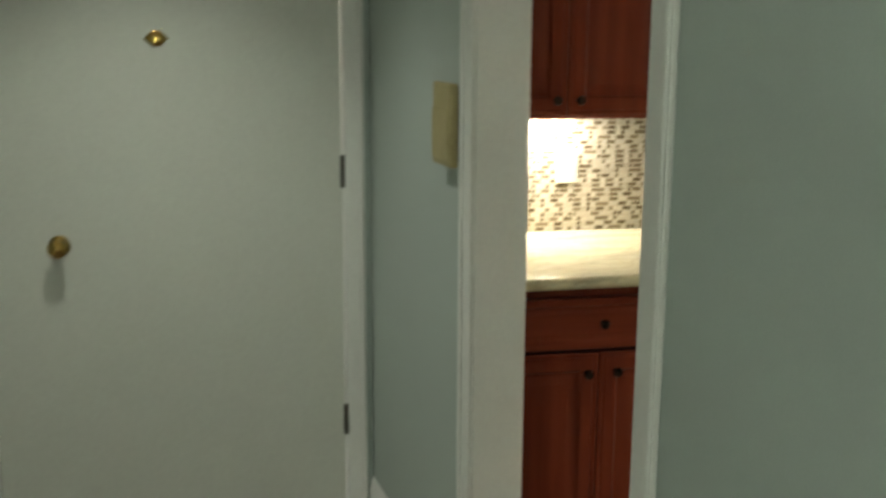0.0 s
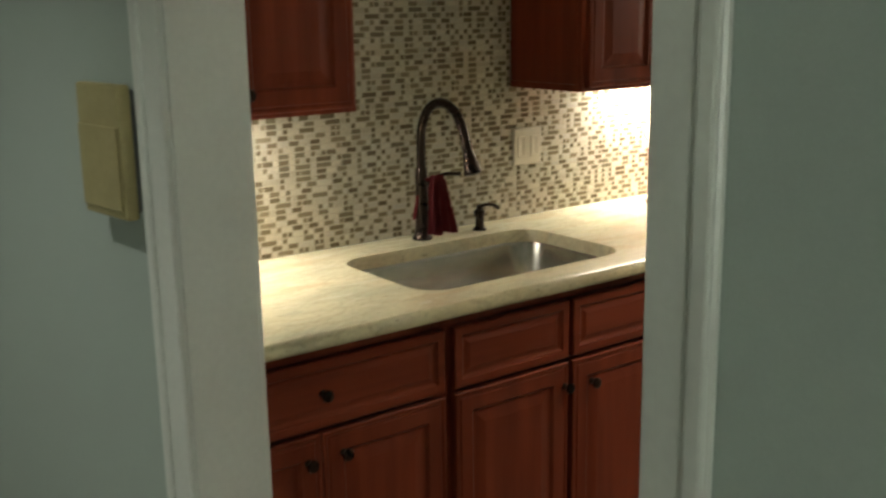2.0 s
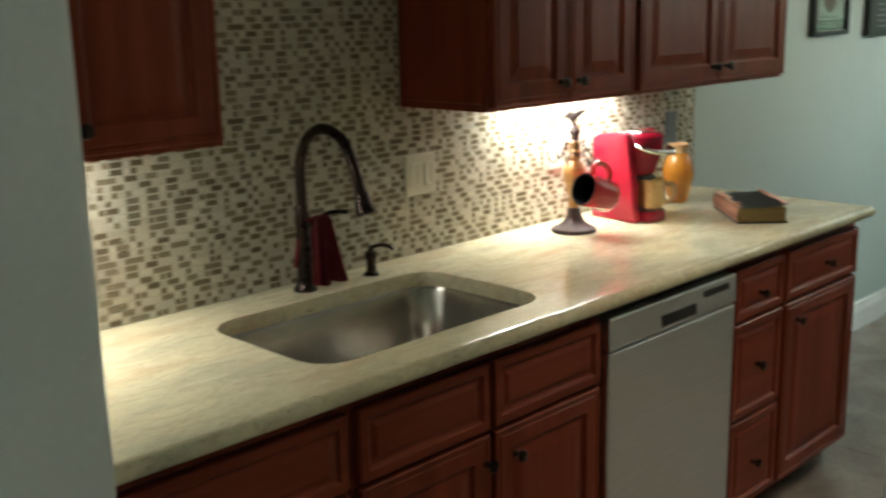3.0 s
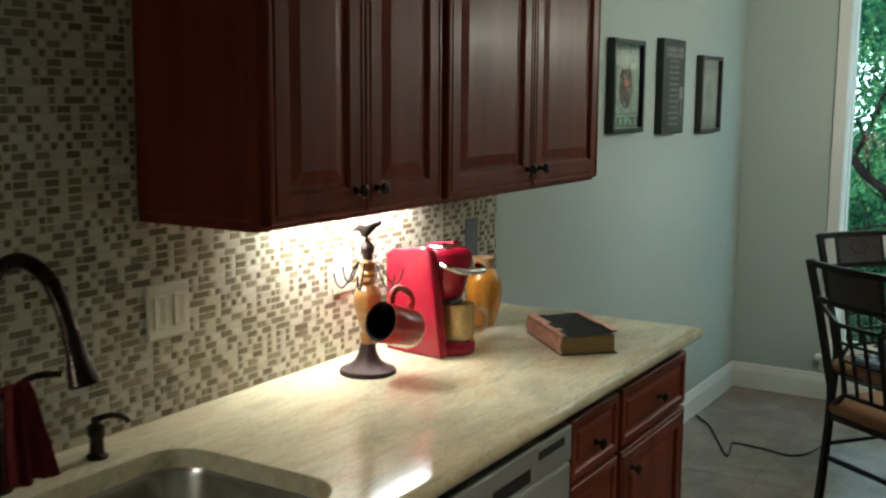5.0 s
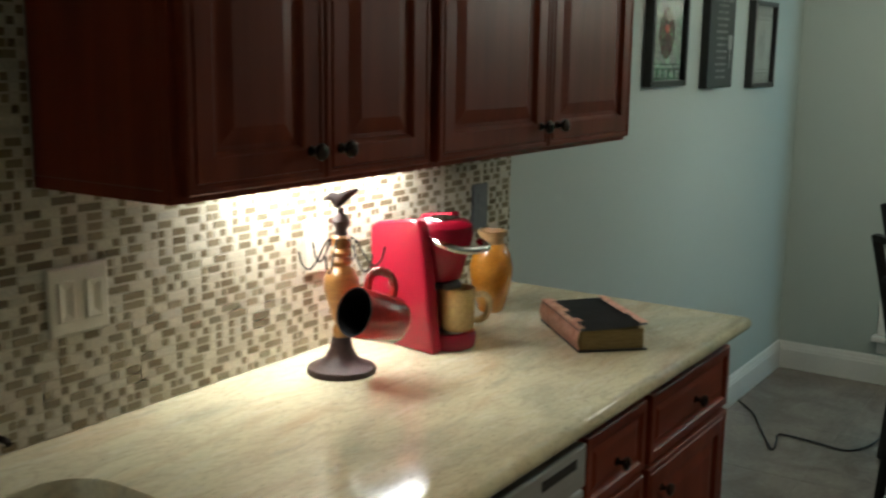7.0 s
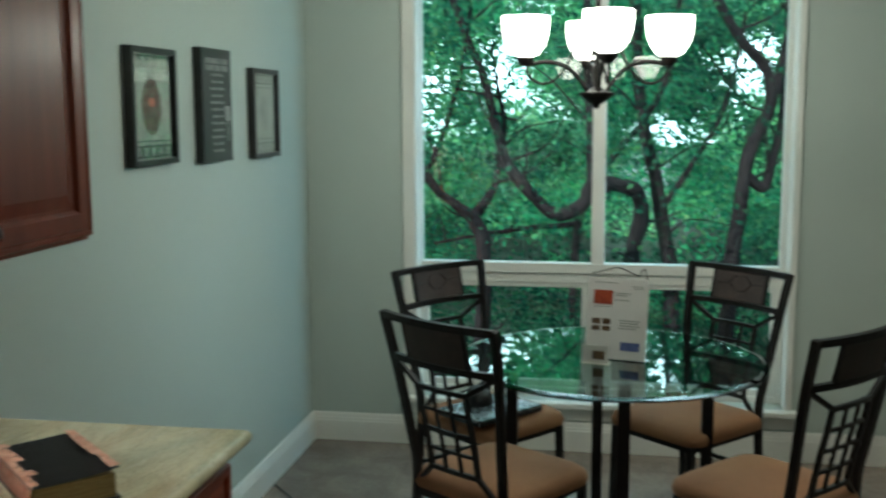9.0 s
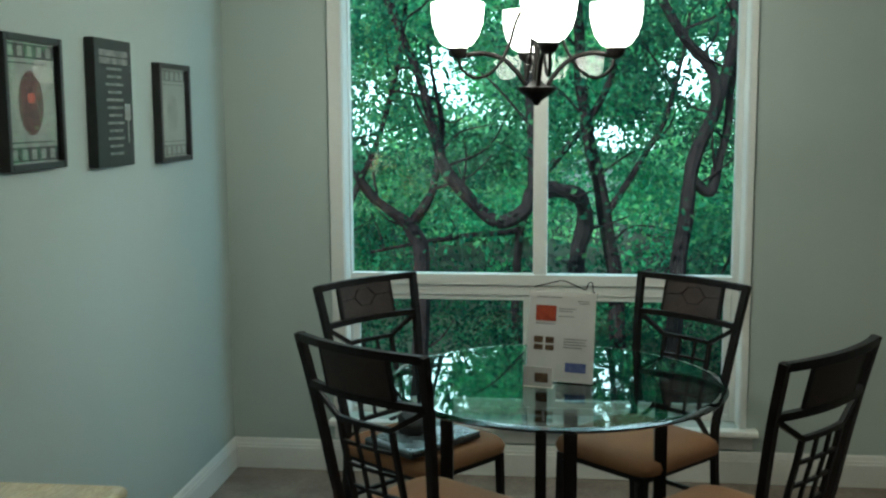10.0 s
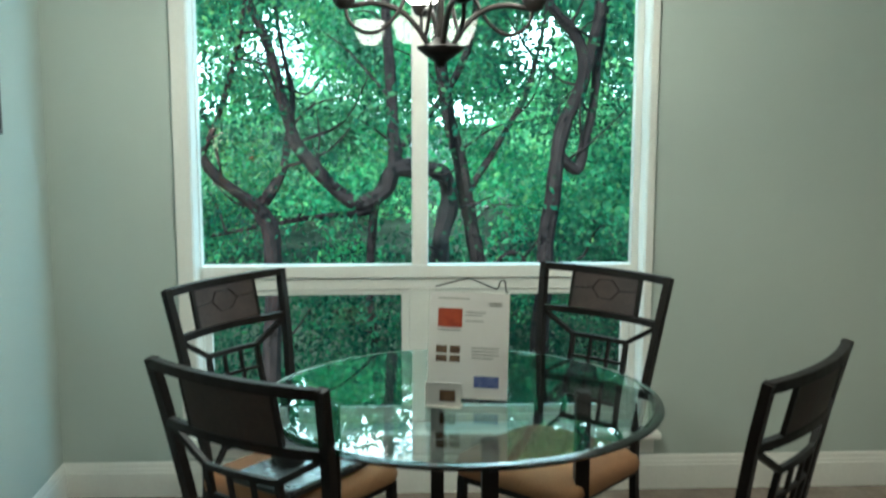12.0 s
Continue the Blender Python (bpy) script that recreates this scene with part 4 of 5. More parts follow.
# ---- dining end: window ----
win = tagged(new("window_1"), "large white painted window with four panes looking onto trees", "window", kind="structure")
FX0, FX1 = XW + 0.100, XW + 0.150
ZT0, ZT1, MY0, MY1 = 0.800, 0.900, -1.432, -1.368
GY0, GY1 = -2.242, -0.545
for nm, b in (("window_frame", (FX0, FX1, WY0, GY0, WZ0, WZ1)), ("window_frame", (FX0, FX1, GY1, WY1, WZ0, WZ1)), ("window_frame", (FX0, FX1, GY0, GY1, WZ1 - 0.05, WZ1)),
              ("window_frame", (FX0, FX1, GY0, GY1, WZ0, WZ0 + 0.03)), ("transom", (FX0 - 0.012, FX1, GY0, GY1, 0.850, ZT1)), ("transom", (FX0 + 0.004, FX1, GY0, GY1, ZT0, 0.8495)),
              ("mullion", (FX0 - 0.004, FX1, MY0, MY1, ZT1, WZ1 - 0.05)), ("mullion", (FX0 - 0.004, FX1, MY0 - 0.012, MY1 + 0.012, WZ0 + 0.03, ZT0))):
    part(nm, boxed(*b, 0.003), TRIM, win)
for y0, y1 in ((GY0, MY0 - 0.012), (MY1 + 0.012, GY1)):   # lower sash frames
    for b in ((y0, y0 + 0.030, WZ0 + 0.03, ZT0), (y1 - 0.030, y1, WZ0 + 0.03, ZT0), (y0 + 0.030, y1 - 0.030, WZ0 + 0.03, WZ0 + 0.062), (y0 + 0.030, y1 - 0.030, ZT0 - 0.022, ZT0)):
        part("sash", boxed(FX0 + 0.014, FX1 - 0.012, *b, 0.002), TRIM, win)
    part("pane", boxed(FX0 + 0.022, FX0 + 0.026, y0 + 0.028, y1 - 0.028, WZ0 + 0.06, ZT0 - 0.02), GLASS, win).visible_shadow = False
for y0, y1 in ((GY0, MY0), (MY1, GY1)):
    part("pane", boxed(FX0 + 0.022, FX0 + 0.026, y0 - 0.004, y1 + 0.004, ZT1 - 0.004, WZ1 - 0.046), GLASS, win).visible_shadow = False
for b in ((XW - 0.001, FX0, WY1 - 0.006, WY1 - 0.0005, WZ0, WZ1), (XW - 0.001, FX0, WY0 + 0.0005, WY0 + 0.006, WZ0, WZ1), (XW - 0.001, FX0, WY0 + 0.006, WY1 - 0.006, WZ1 - 0.006, WZ1 - 0.0005)):
    part("lining", boxed(*b), TRIM, win)
CAW = 0.028
for b in ((WY1 - 0.004, WY1 + 0.058, WZ0, WZ1 + CAW), (WY0 - CAW, WY0 + 0.004, WZ0, WZ1 + CAW), (WY0 + 0.0045, WY1 - 0.0045, WZ1 - 0.004, WZ1 + CAW)):
    part("casing", boxed(XW - 0.016, XW - 0.0005, *b, 0.003), TRIM, win)
part("window_sill", boxed(XW - 0.055, FX0 - 0.0005, WY0 - 0.075, WY1 + 0.075, WZ0 - 0.028, WZ0 - 0.0005, 0.006, 2), TRIM, win)
part("apron", boxed(XW - 0.015, XW - 0.0005, WY0 - 0.055, WY1 + 0.055, 0.152, WZ0 - 0.0285, 0.003), TRIM, win)

# ---- dining end: pictures ----


def picture(x0, x1, z0, z1, label, strips, figure, ink=INKBROWN):
    t = thing("picture_frame", pose(x0, 0, z0), label, "picture", "framed pictures in a row")
    w, h, d = x1 - x0, z1 - z0, 0.034
    if not strips:
        part("board", boxed(0, w, -d, -0.0005, 0, h, 0.002), FRAMEBLK, t, "black painted board")
        return t, w, h, -d
    fw = 0.020
    for b in ((0, fw, 0, h), (w - fw, w, 0, h), (fw, w - fw, 0, fw), (fw, w - fw, h - fw, h)):
        part("frame_side", boxed(b[0], b[1], -d, -0.0005, b[2], b[3], 0.002), FRAMEBLK, t)
    part("mount", boxed(fw, w - fw, -0.014, -0.002, fw, h - fw), MATCREAM, t, "pale mount board")
    for z in (fw + 0.004, h - fw - 0.044):
        s = part("strip", boxed(fw + 0.004, w - fw - 0.004, -0.0155, -0.0142, z, z + 0.040), FRAMEBLK, t, "dark film-strip border")
        for k in range(5):
            cx = fw + 0.012 + (w - 2 * fw - 0.024) * (k + 0.5) / 5
            part("strip_hole", boxed(cx - 0.014, cx + 0.014, -0.0168, -0.0157, z + 0.006, z + 0.034, 0.0004), MATCREAM, s)
    part("inner_line", boxed(fw + 0.018, w - fw - 0.018, -0.0150, -0.0143, 0.075, 0.079), FRAMEBLK, t)
    part("inner_line", boxed(fw + 0.018, w - fw - 0.018, -0.0150, -0.0143, h - 0.079, h - 0.075), FRAMEBLK, t)
    m = pose(w / 2, -0.0142, h / 2, 90) @ Matrix.Diagonal((w * figure, h * figure * 1.15, 1, 1))
    part("print", lathe([(0.5, 0.0), (0.5, 0.0008)], 28, m), ink, t, "dark oval print")
    part("pane", boxed(fw, w - fw, -0.0225, -0.0205, fw, h - fw), GLASS, t).visible_shadow = False
    return t, w, h, -d


t1 = picture(4.785, 5.115, 1.466, 1.838, "black deep-framed picture with film-strip border and dark red oval", True, 0.42, INKWINE)
m = pose(0.165, -0.0155, 0.20, 90) @ Matrix.Diagonal((0.045, 0.030, 1, 1))
part("print", lathe([(0.5, 0.0), (0.5, 0.0006)], 16, m), INKRED, t1[0], "small red blot")
t3 = picture(5.868, 6.185, 1.441, 1.808, "small black-framed picture with film-strip border and grey oval", True, 0.34, INKGREY)
t2, w, h, y = picture(5.325, 5.610, 1.450, 1.862, "black wall sign with rows of grey lettering", False, 0)
random.seed(7)
for k in range(14):
    z = h - 0.045 - k * 0.025
    a = random.uniform(0.10, 0.16) if k > 1 else 0.22
    hh = 0.0045 if k > 1 else 0.010
    bm = bmesh.new()
    text_bar(bm, w / 2 - a / 2, w / 2 + a / 2, y - 0.0002, z - hh, z + hh)
    part("text_line", bm, INKGREY, t2, "unreadable grey line of lettering")
bm = boxed(w - 0.070, w - 0.022, y - 0.001, y - 0.0002, 0.150, 0.205)
part("glass_motif", bm, MATCREAM, t2, "white drinking-glass motif")
part("glass_motif", boxed(w - 0.050, w - 0.040, y - 0.001, y - 0.0002, 0.075, 0.149), MATCREAM, t2)

# ---- dining end: table ----
TX, TY, TZ, TR = 5.475, -1.475, 0.760, 0.548
table = thing("dining_table", pose(TX, TY, 0), "round glass-topped dining table on dark metal legs", "table")
part("tabletop", lathe([(TR - 0.036, TZ - 0.012), (TR - 0.030, TZ - 0.012), (TR - 0.004, TZ - 0.012), (TR, TZ - 0.008), (TR - 0.002, TZ - 0.005), (TR - 0.024, TZ), (TR - 0.027, TZ), (TR - 0.030, TZ)], 96), TABLEGLASS, table, "clear green-tinged bevelled glass", True).visible_shadow = False
for k in range(4):
    a = radians(188 + 90 * k)
    x, y = 0.350 * math.cos(a), 0.350 * math.sin(a)
    leg = part("leg", tube([(x * 0.98, y * 0.98, 0.0), (x, y, 0.30), (x, y, TZ - 0.0205)], 0.020, 8, None, True), IRON, table)
    part("pad", lathe([(0.022, TZ - 0.020), (0.022, TZ - 0.0125)], 16, Matrix.Translation((x, y, 0))), RUBBER, leg, "black rubber pad")

# ---- dining end: chairs ----


def dining_chair(m, label):
    t = thing("dining_chair", m, label, "chair", "chairs round the glass table")
    zs, ys, xs = (0.0, 0.46, 0.62, 0.85, 1.02), (-0.235, -0.205, -0.222, -0.262, -0.300), (0.190, 0.180, 0.190, 0.214, 0.230)

    def rail(z):
        return float(np.interp(z, zs, ys)), float(np.interp(z, zs, xs))

    def on_back(x, z, bow=0.032):
        y, w = rail(z)
        return Vector((x, y - bow * (1 - (x / w) ** 2) * min(1, max(0, (z - 0.40) / 0.35)), z))

    for s in (-1, 1):
        pts = smooth_line([(s * x, y, z) for x, y, z in zip(xs, ys, zs)], 4)
        part("back_post", tube(pts, 0.0115, 8, None, True), IRON, t)
        part("front_leg", tube([(s * 0.190, 0.200, 0.0), (s * 0.185, 0.192, 0.25), (s * 0.182, 0.188, 0.432)], [0.010, 0.011, 0.012], 8, None, True), IRON, t)
        part("seat_rail", tube([(s * 0.182, 0.186, 0.424), (s * 0.181, -0.205, 0.424)], 0.010, 8, None, True), IRON, t)
    for y in (0.186, -0.205):
        part("seat_rail", tube([(-0.172, y, 0.424), (0.172, y, 0.424)], 0.010, 8, None, True), IRON, t)
    for z in (0.265, 0.085):
        y, w = rail(z)
        part("stretcher", tube([(-w + 0.010, y, z), (w - 0.010, y, z)], 0.007, 8, None, True), IRON, t)
    for z, hh in ((1.010, 0.011), (0.876, 0.010)):
        y, w = rail(z)
        part("back_rail", tube([on_back(w * k / 6, z) for k in range(-6, 7)], hh, 8, None, True), IRON, t)
    y, w = rail(0.94)
    bm = bmesh.new()
    loops = []
    for k in range(-5, 6):
        x = 0.118 * k / 5
        a, b = on_back(x, 0.887), on_back(x, 0.998)
        n = Vector((0, 0.006, 0))
        loops.append([a - n, a + n, b + n, b - n])
    loft(bm, loops, True, True, True)
    slate = part("stone_panel", bm, SLATE, t, "brown slate inlay panel")
    for s in (-1, 1):
        part("panel_bar", tube([on_back(s * 0.122, 0.886), on_back(s * 0.122, 1.0)], 0.006, 8, None, True), IRON, t)
    for pts in (((-0.118, 0.960), (-0.050, 0.955), (-0.022, 0.925), (0.022, 0.925), (0.050, 0.955), (0.118, 0.950)), ((-0.050, 0.955), (-0.020, 0.985), (0.030, 0.982), (0.050, 0.955))):
        part("stone_joint", tube([on_back(x, z) + Vector((0, 0.0062, 0)) for x, z in pts], 0.0022, 5), IRON, slate)
    L0, L1, LW = 0.530, 0.800, 0.098     # lattice
    for k in range(4):
        x = LW * (2 * k / 3 - 1)
        part("lattice_bar", tube([on_back(x, L0 + (L1 - L0) * j / 4) for j in range(5)], 0.007 if k in (0, 3) else 0.0048, 8, None, True), IRON, t)
    for j in range(5):
        z = L0 + (L1 - L0) * j / 4
        part("lattice_bar", tube([on_back(LW * k / 3, z) for k in range(-3, 4)], 0.007 if j in (0, 4) else 0.0048, 8, None, True), IRON, t)
    for s in (-1, 1):
        y, w = rail(0.868)
        part("diagonal_bar", tube([on_back(s * LW, L1), on_back(s * (w - 0.006), 0.868)], 0.007, 8, None, True), IRON, t)
        y, w = rail(0.455)
        part("diagonal_bar", tube([on_back(s * LW, L0), on_back(s * (w - 0.006), 0.455)], 0.007, 8, None, True), IRON, t)
    bm = bmesh.new()
    loops = []
    for k, z, r in ((0.92, 0.4345, 0.05), (1.0, 0.440, 0.06), (1.025, 0.458, 0.065), (1.0, 0.478, 0.07), (0.93, 0.491, 0.08), (0.74, 0.501, 0.09), (0.35, 0.506, 0.05)):
        loops.append([(x, y - 0.002, z) for x, y in rounded(0.430 * k, 0.430 * k, r * k, 6)])
    loft(bm, loops, True, True, True)
    part("seat", bm, SUEDE, t, "padded tan suede seat", True)
    return t


def chair_pose(mx, my, dx, dy):
    """From the middle of the back's top and the way that the chair faces."""
    n = math.hypot(dx, dy)
    return pose(mx + 0.300 * dx / n, my + 0.300 * dy / n, 0, 0, 0, math.degrees(math.atan2(-dx, dy)))


SAME = "dark bronze metal dining chair with lattice back and tan seat"
c1 = dining_chair(chair_pose(4.785, -0.965, 0.825, -0.566), SAME)
C2 = chair_pose(5.861, -0.788, -0.620, -0.780)
c2 = tagged(copy_thing(c1, C2), "dark bronze metal lattice-back chair with a laptop on its seat")
copy_thing(c1, chair_pose(5.973, -1.966, -0.730, 0.680))
copy_thing(c1, chair_pose(4.835, -2.180, 0.667, 0.744))

lap = thing("laptop", pose(5.575, -1.030, 0.5070, 0, 0, -38), "closed silver laptop lying on a chair seat", "laptop")
part("base", boxed(-0.165, 0.165, -0.115, 0.115, 0.0, 0.013, 0.004, 2), BLACKPL, lap, "black lower half")
part("lid", boxed(-0.165, 0.165, -0.115, 0.115, 0.0135, 0.026, 0.005, 2), LAPTOP, lap, "blue-silver lid")
bag = thing("camera_case", pose(5.62, -0.985, 0.5332, 0, 0, 20), "small black soft case with strap on the laptop", "case")
bm = bmesh.new()
loft(bm, [[(x, y, z) for x, y in rounded(0.150 * k, 0.085 * k, 0.035 * k, 5)] for k, z in ((0.92, 0.0), (1.0, 0.012), (0.96, 0.036), (0.78, 0.052), (0.4, 0.058))], True, True, True)
part("pouch", bm, RUBBER, bag, "", True)
part("strap", tube(smooth_line([(0.06, -0.02, 0.04), (0.11, -0.05, 0.05), (0.14, -0.01, 0.02), (0.12, 0.05, 0.008), (0.05, 0.05, 0.03)], 6), 0.006, 8), RUBBER, bag, "", True)

# flyer in a clear stand
fl = thing("flyer_stand", pose(5.432, -1.488, TZ, 0, 0, -104), "white printed flyer in a clear stand on the glass table", "sign")
LEAN = Matrix.Rotation(radians(-9), 4, "X")


def leaned(bm):
    bm.transform(LEAN)
    return bm


FWD, FHT = 0.218, 0.290
part("sheet", leaned(boxed(-FWD / 2, FWD / 2, 0, 0.0012, 0.004, FHT)), PAPER, fl, "white sheet of paper")
part("holder", leaned(boxed(-FWD / 2 - 0.003, FWD / 2 + 0.003, 0.0015, 0.004, 0.0, FHT + 0.003)), GLASS, fl, "clear acrylic back").visible_shadow = False
part("foot", boxed(-FWD / 2, FWD / 2, 0.0, 0.075, 0.0, 0.003), GLASS, fl, "clear acrylic foot").visible_shadow = False
for x0, x1, z0, z1, mt, lb in ((-0.085, -0.018, 0.196, 0.246, INKRED, "orange-red photo"), (-0.088, -0.058, 0.125, 0.145, INKBROWN, "small brown photo"), (-0.050, -0.022, 0.125, 0.145, INKBROWN, "small brown photo"),
                               (-0.088, -0.058, 0.102, 0.119, INKBROWN, "small brown photo"), (-0.050, -0.022, 0.102, 0.119, INKBROWN, "small brown photo"), (0.018, 0.086, 0.036, 0.066, INKBLUE, "blue printed logo shape")):
    part("printed_photo", leaned(boxed(x0, x1, -0.0008, -0.0001, z0, z1)), mt, fl, lb)
for x0, x1, z in ((-0.085, 0.0, 0.272), (0.05, 0.09, 0.262), (0.055, 0.09, 0.255), (-0.01, 0.045, 0.236), (-0.01, 0.035, 0.228), (-0.01, 0.040, 0.212), (0.01, 0.085, 0.140), (0.01, 0.080, 0.131), (0.01, 0.085, 0.122), (0.01, 0.070, 0.113), (-0.085, -0.02, 0.186)):
    part("text_line", leaned(boxed(x0, x1, -0.0006, -0.0001, z, z + 0.0022)), INKGREY, fl, "unreadable line of print")
card = thing("card_holder", pose(5.375, -1.425, TZ, 0, 0, -104), "small white card holder in front of the flyer", "card holder")
part("card", boxed(-0.050, 0.045, -0.001, 0.001, 0.002, 0.066, 0.0005), PAPER, card)
part("base", boxed(-0.050, 0.045, -0.010, 0.030, 0.0, 0.0018), WHITEPL, card)
part("printed_photo", boxed(-0.012, 0.030, -0.0018, -0.0011, 0.016, 0.046), INKBROWN, card, "small brown photo")
wire = thing("wire_clip", fl.matrix_basis @ LEAN @ pose(0, 0.0022, FHT + 0.003), "thin black wire hanger over the flyer stand", "wire hanger")
part("wire", tube(smooth_line([(-0.095, 0, 0.010), (-0.04, 0, 0.026), (0.0, 0, 0.034), (0.050, 0, 0.016), (0.074, 0, 0.010), (0.082, 0, 0.030), (0.094, 0, 0.030), (0.098, 0, 0.004), (0.104, 0, 0.001)], 5), 0.0022, 6), IRON, wire)

# ---- dining end: chandelier ----
CHX, CHY = 5.362, -1.414
ch = thing("chandelier", pose(CHX, CHY, CEILZ), "dark bronze chandelier with four lit white glass shades", "chandelier")
HZ = 1.640 - CEILZ
part("hub", lathe([(0.003, HZ), (0.010, HZ + 0.004), (0.014, HZ + 0.014), (0.036, HZ + 0.028), (0.058, HZ + 0.046), (0.060, HZ + 0.054), (0.030, HZ + 0.060), (0.012, HZ + 0.075)], 28), IRON, ch, "", True)
part("stem", lathe([(0.010, HZ + 0.0755), (0.009, HZ + 0.16), (0.014, HZ + 0.20), (0.016, HZ + 0.23), (0.009, HZ + 0.26), (0.008, -0.03)], 16), IRON, ch, "", True)
part("canopy", lathe([(0.012, -0.045), (0.050, -0.030), (0.062, -0.008), (0.062, 0.0)], 28), IRON, ch, "", True)
for k in range(4):
    a = radians(180 + 9 + 90 * k)
    d = Vector((math.cos(a), math.sin(a), 0))
    q = Vector((-d.y, d.x, 0))

    def at(r, z, o=0.0):
        return d * r + q * o + Vector((0, 0, HZ + z))

    arm = part("arm", tube(smooth_line([at(0.030, 0.055), at(0.060, 0.100), at(0.105, 0.140), at(0.165, 0.156), at(0.215, 0.150), at(0.240, 0.148)], 6), 0.0075, 10), IRON, ch, "", True)
    part("scroll", tube(smooth_line([at(0.238, 0.146, 0.004), at(0.228, 0.110, 0.006), at(0.190, 0.084, 0.008), at(0.150, 0.092, 0.008), at(0.115, 0.125, 0.008), at(0.085, 0.180, 0.006), at(0.060, 0.260, 0.004), at(0.014, 0.330)], 6), 0.0052, 8), IRON, arm, "", True)
    c = Matrix.Translation(at(0.240, 0.0))
    part("cup", lathe([(0.010, 0.140), (0.022, 0.148), (0.030, 0.166), (0.031, 0.172), (0.026, 0.173)], 20, c), IRON, arm, "", True)
    sh = part("shade", lathe([(0.026, 0.1735), (0.046, 0.184), (0.064, 0.210), (0.075, 0.245), (0.079, 0.280), (0.079, 0.305), (0.076, 0.305), (0.072, 0.250), (0.060, 0.212), (0.042, 0.190), (0.020, 0.182)], 32, c, cap=False), SHADE, ch, "lit white opal glass bell shade", True)
    sh.visible_shadow = False
    p = Vector((CHX, CHY, CEILZ)) + at(0.240, 0.250)
    lamp("chandelier_light", "POINT", Matrix.Translation(p), 4.1, (0.97, 0.88, 0.66), 0.03)

# power cord on the floor
cord = thing("power_cord", pose(0, 0, 0), "thin black power cord lying loose on the floor", "cord")
part("cable", tube(smooth_line([(6.02, -0.022, 0.0050), (5.88, -0.14, 0.0042), (5.70, -0.23, 0.0042), (5.50, -0.335, 0.0042), (5.60, -0.325, 0.0042), (5.69, -0.315, 0.0042), (5.685, -0.45, 0.0042), (5.665, -0.59, 0.0042), (5.80, -0.66, 0.0042), (6.02, -0.675, 0.0042)], 6), 0.0040, 7), RUBBER, cord, "", True)

# ---- outdoors ----
bm = bmesh.new()
bm.faces.new([bm.verts.new(p) for p in ((XW + 0.15, -300, -1.6), (600, -300, -1.6), (600, 300, -1.6), (XW + 0.15, 300, -1.6))])
setting("ground", bm, SOIL, "shaded leafy ground under the trees", "ground")


def leaves(rng, centres, spread, n, size):
    """Many small folded leaves scattered round the centres."""
    c = centres[rng.integers(0, len(centres), n)] + rng.normal(0, 1, (n, 3)) * spread
    a = rng.normal(0, 1, (n, 3))
    a[:, 2] -= 0.5
    a /= np.linalg.norm(a, axis=1)[:, None]
    b = np.cross(a, rng.normal(0, 1, (n, 3)))
    b /= np.linalg.norm(b, axis=1)[:, None]
    up = np.cross(a, b)
    s = (size * rng.uniform(0.6, 1.35, n))[:, None]
    v = np.stack((c - a * s * 0.5, c + b * s * 0.27 + up * s * 0.08, c + a * s * 0.5, c - b * s * 0.27 + up * s * 0.08), 1)
    return v.reshape(-1, 3)


def leaf_part(name, verts, material, parent, label=""):
    n = len(verts) // 4
    f = np.arange(n * 4).reshape(n, 4)
    tri = np.concatenate((f[:, (0, 1, 2)], f[:, (0, 2, 3)]))
    me = bpy.data.meshes.new(name)
    me.from_pydata(verts.tolist(), [], tri.tolist())
    me.materials.append(material)
    ob = new(name, me)
    ob.parent = parent
    return tagged(ob, label)


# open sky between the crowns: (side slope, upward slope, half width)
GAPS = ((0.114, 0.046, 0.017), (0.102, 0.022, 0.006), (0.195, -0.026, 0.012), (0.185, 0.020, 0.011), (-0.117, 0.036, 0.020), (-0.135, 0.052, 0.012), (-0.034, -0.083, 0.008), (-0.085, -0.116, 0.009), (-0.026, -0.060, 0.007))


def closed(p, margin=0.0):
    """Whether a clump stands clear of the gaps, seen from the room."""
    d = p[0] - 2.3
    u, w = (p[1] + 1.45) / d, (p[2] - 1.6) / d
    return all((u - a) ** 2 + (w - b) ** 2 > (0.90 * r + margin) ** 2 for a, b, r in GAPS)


def thinned(p):
    """Whether a clump misses the sight cones that bare pale woods as sunlight."""
    d = p[0] - 2.3
    u, w = (p[1] + 1.45) / d, (p[2] - 1.6) / d
    return (u - 0.066) ** 2 + (1.1 * (w + 0.014)) ** 2 > 0.066 ** 2 and (u + 0.050) ** 2 + (w + 0.02) ** 2 > 0.022 ** 2


def airy(p, low, seed):
    """Whether a clump stays; noise thins those above low, opening sky for the tabletop's reflection."""
    return p[2] < low or noise.noise(Vector((p[1] * 0.8, p[2] * 0.8, seed))) > 0.08


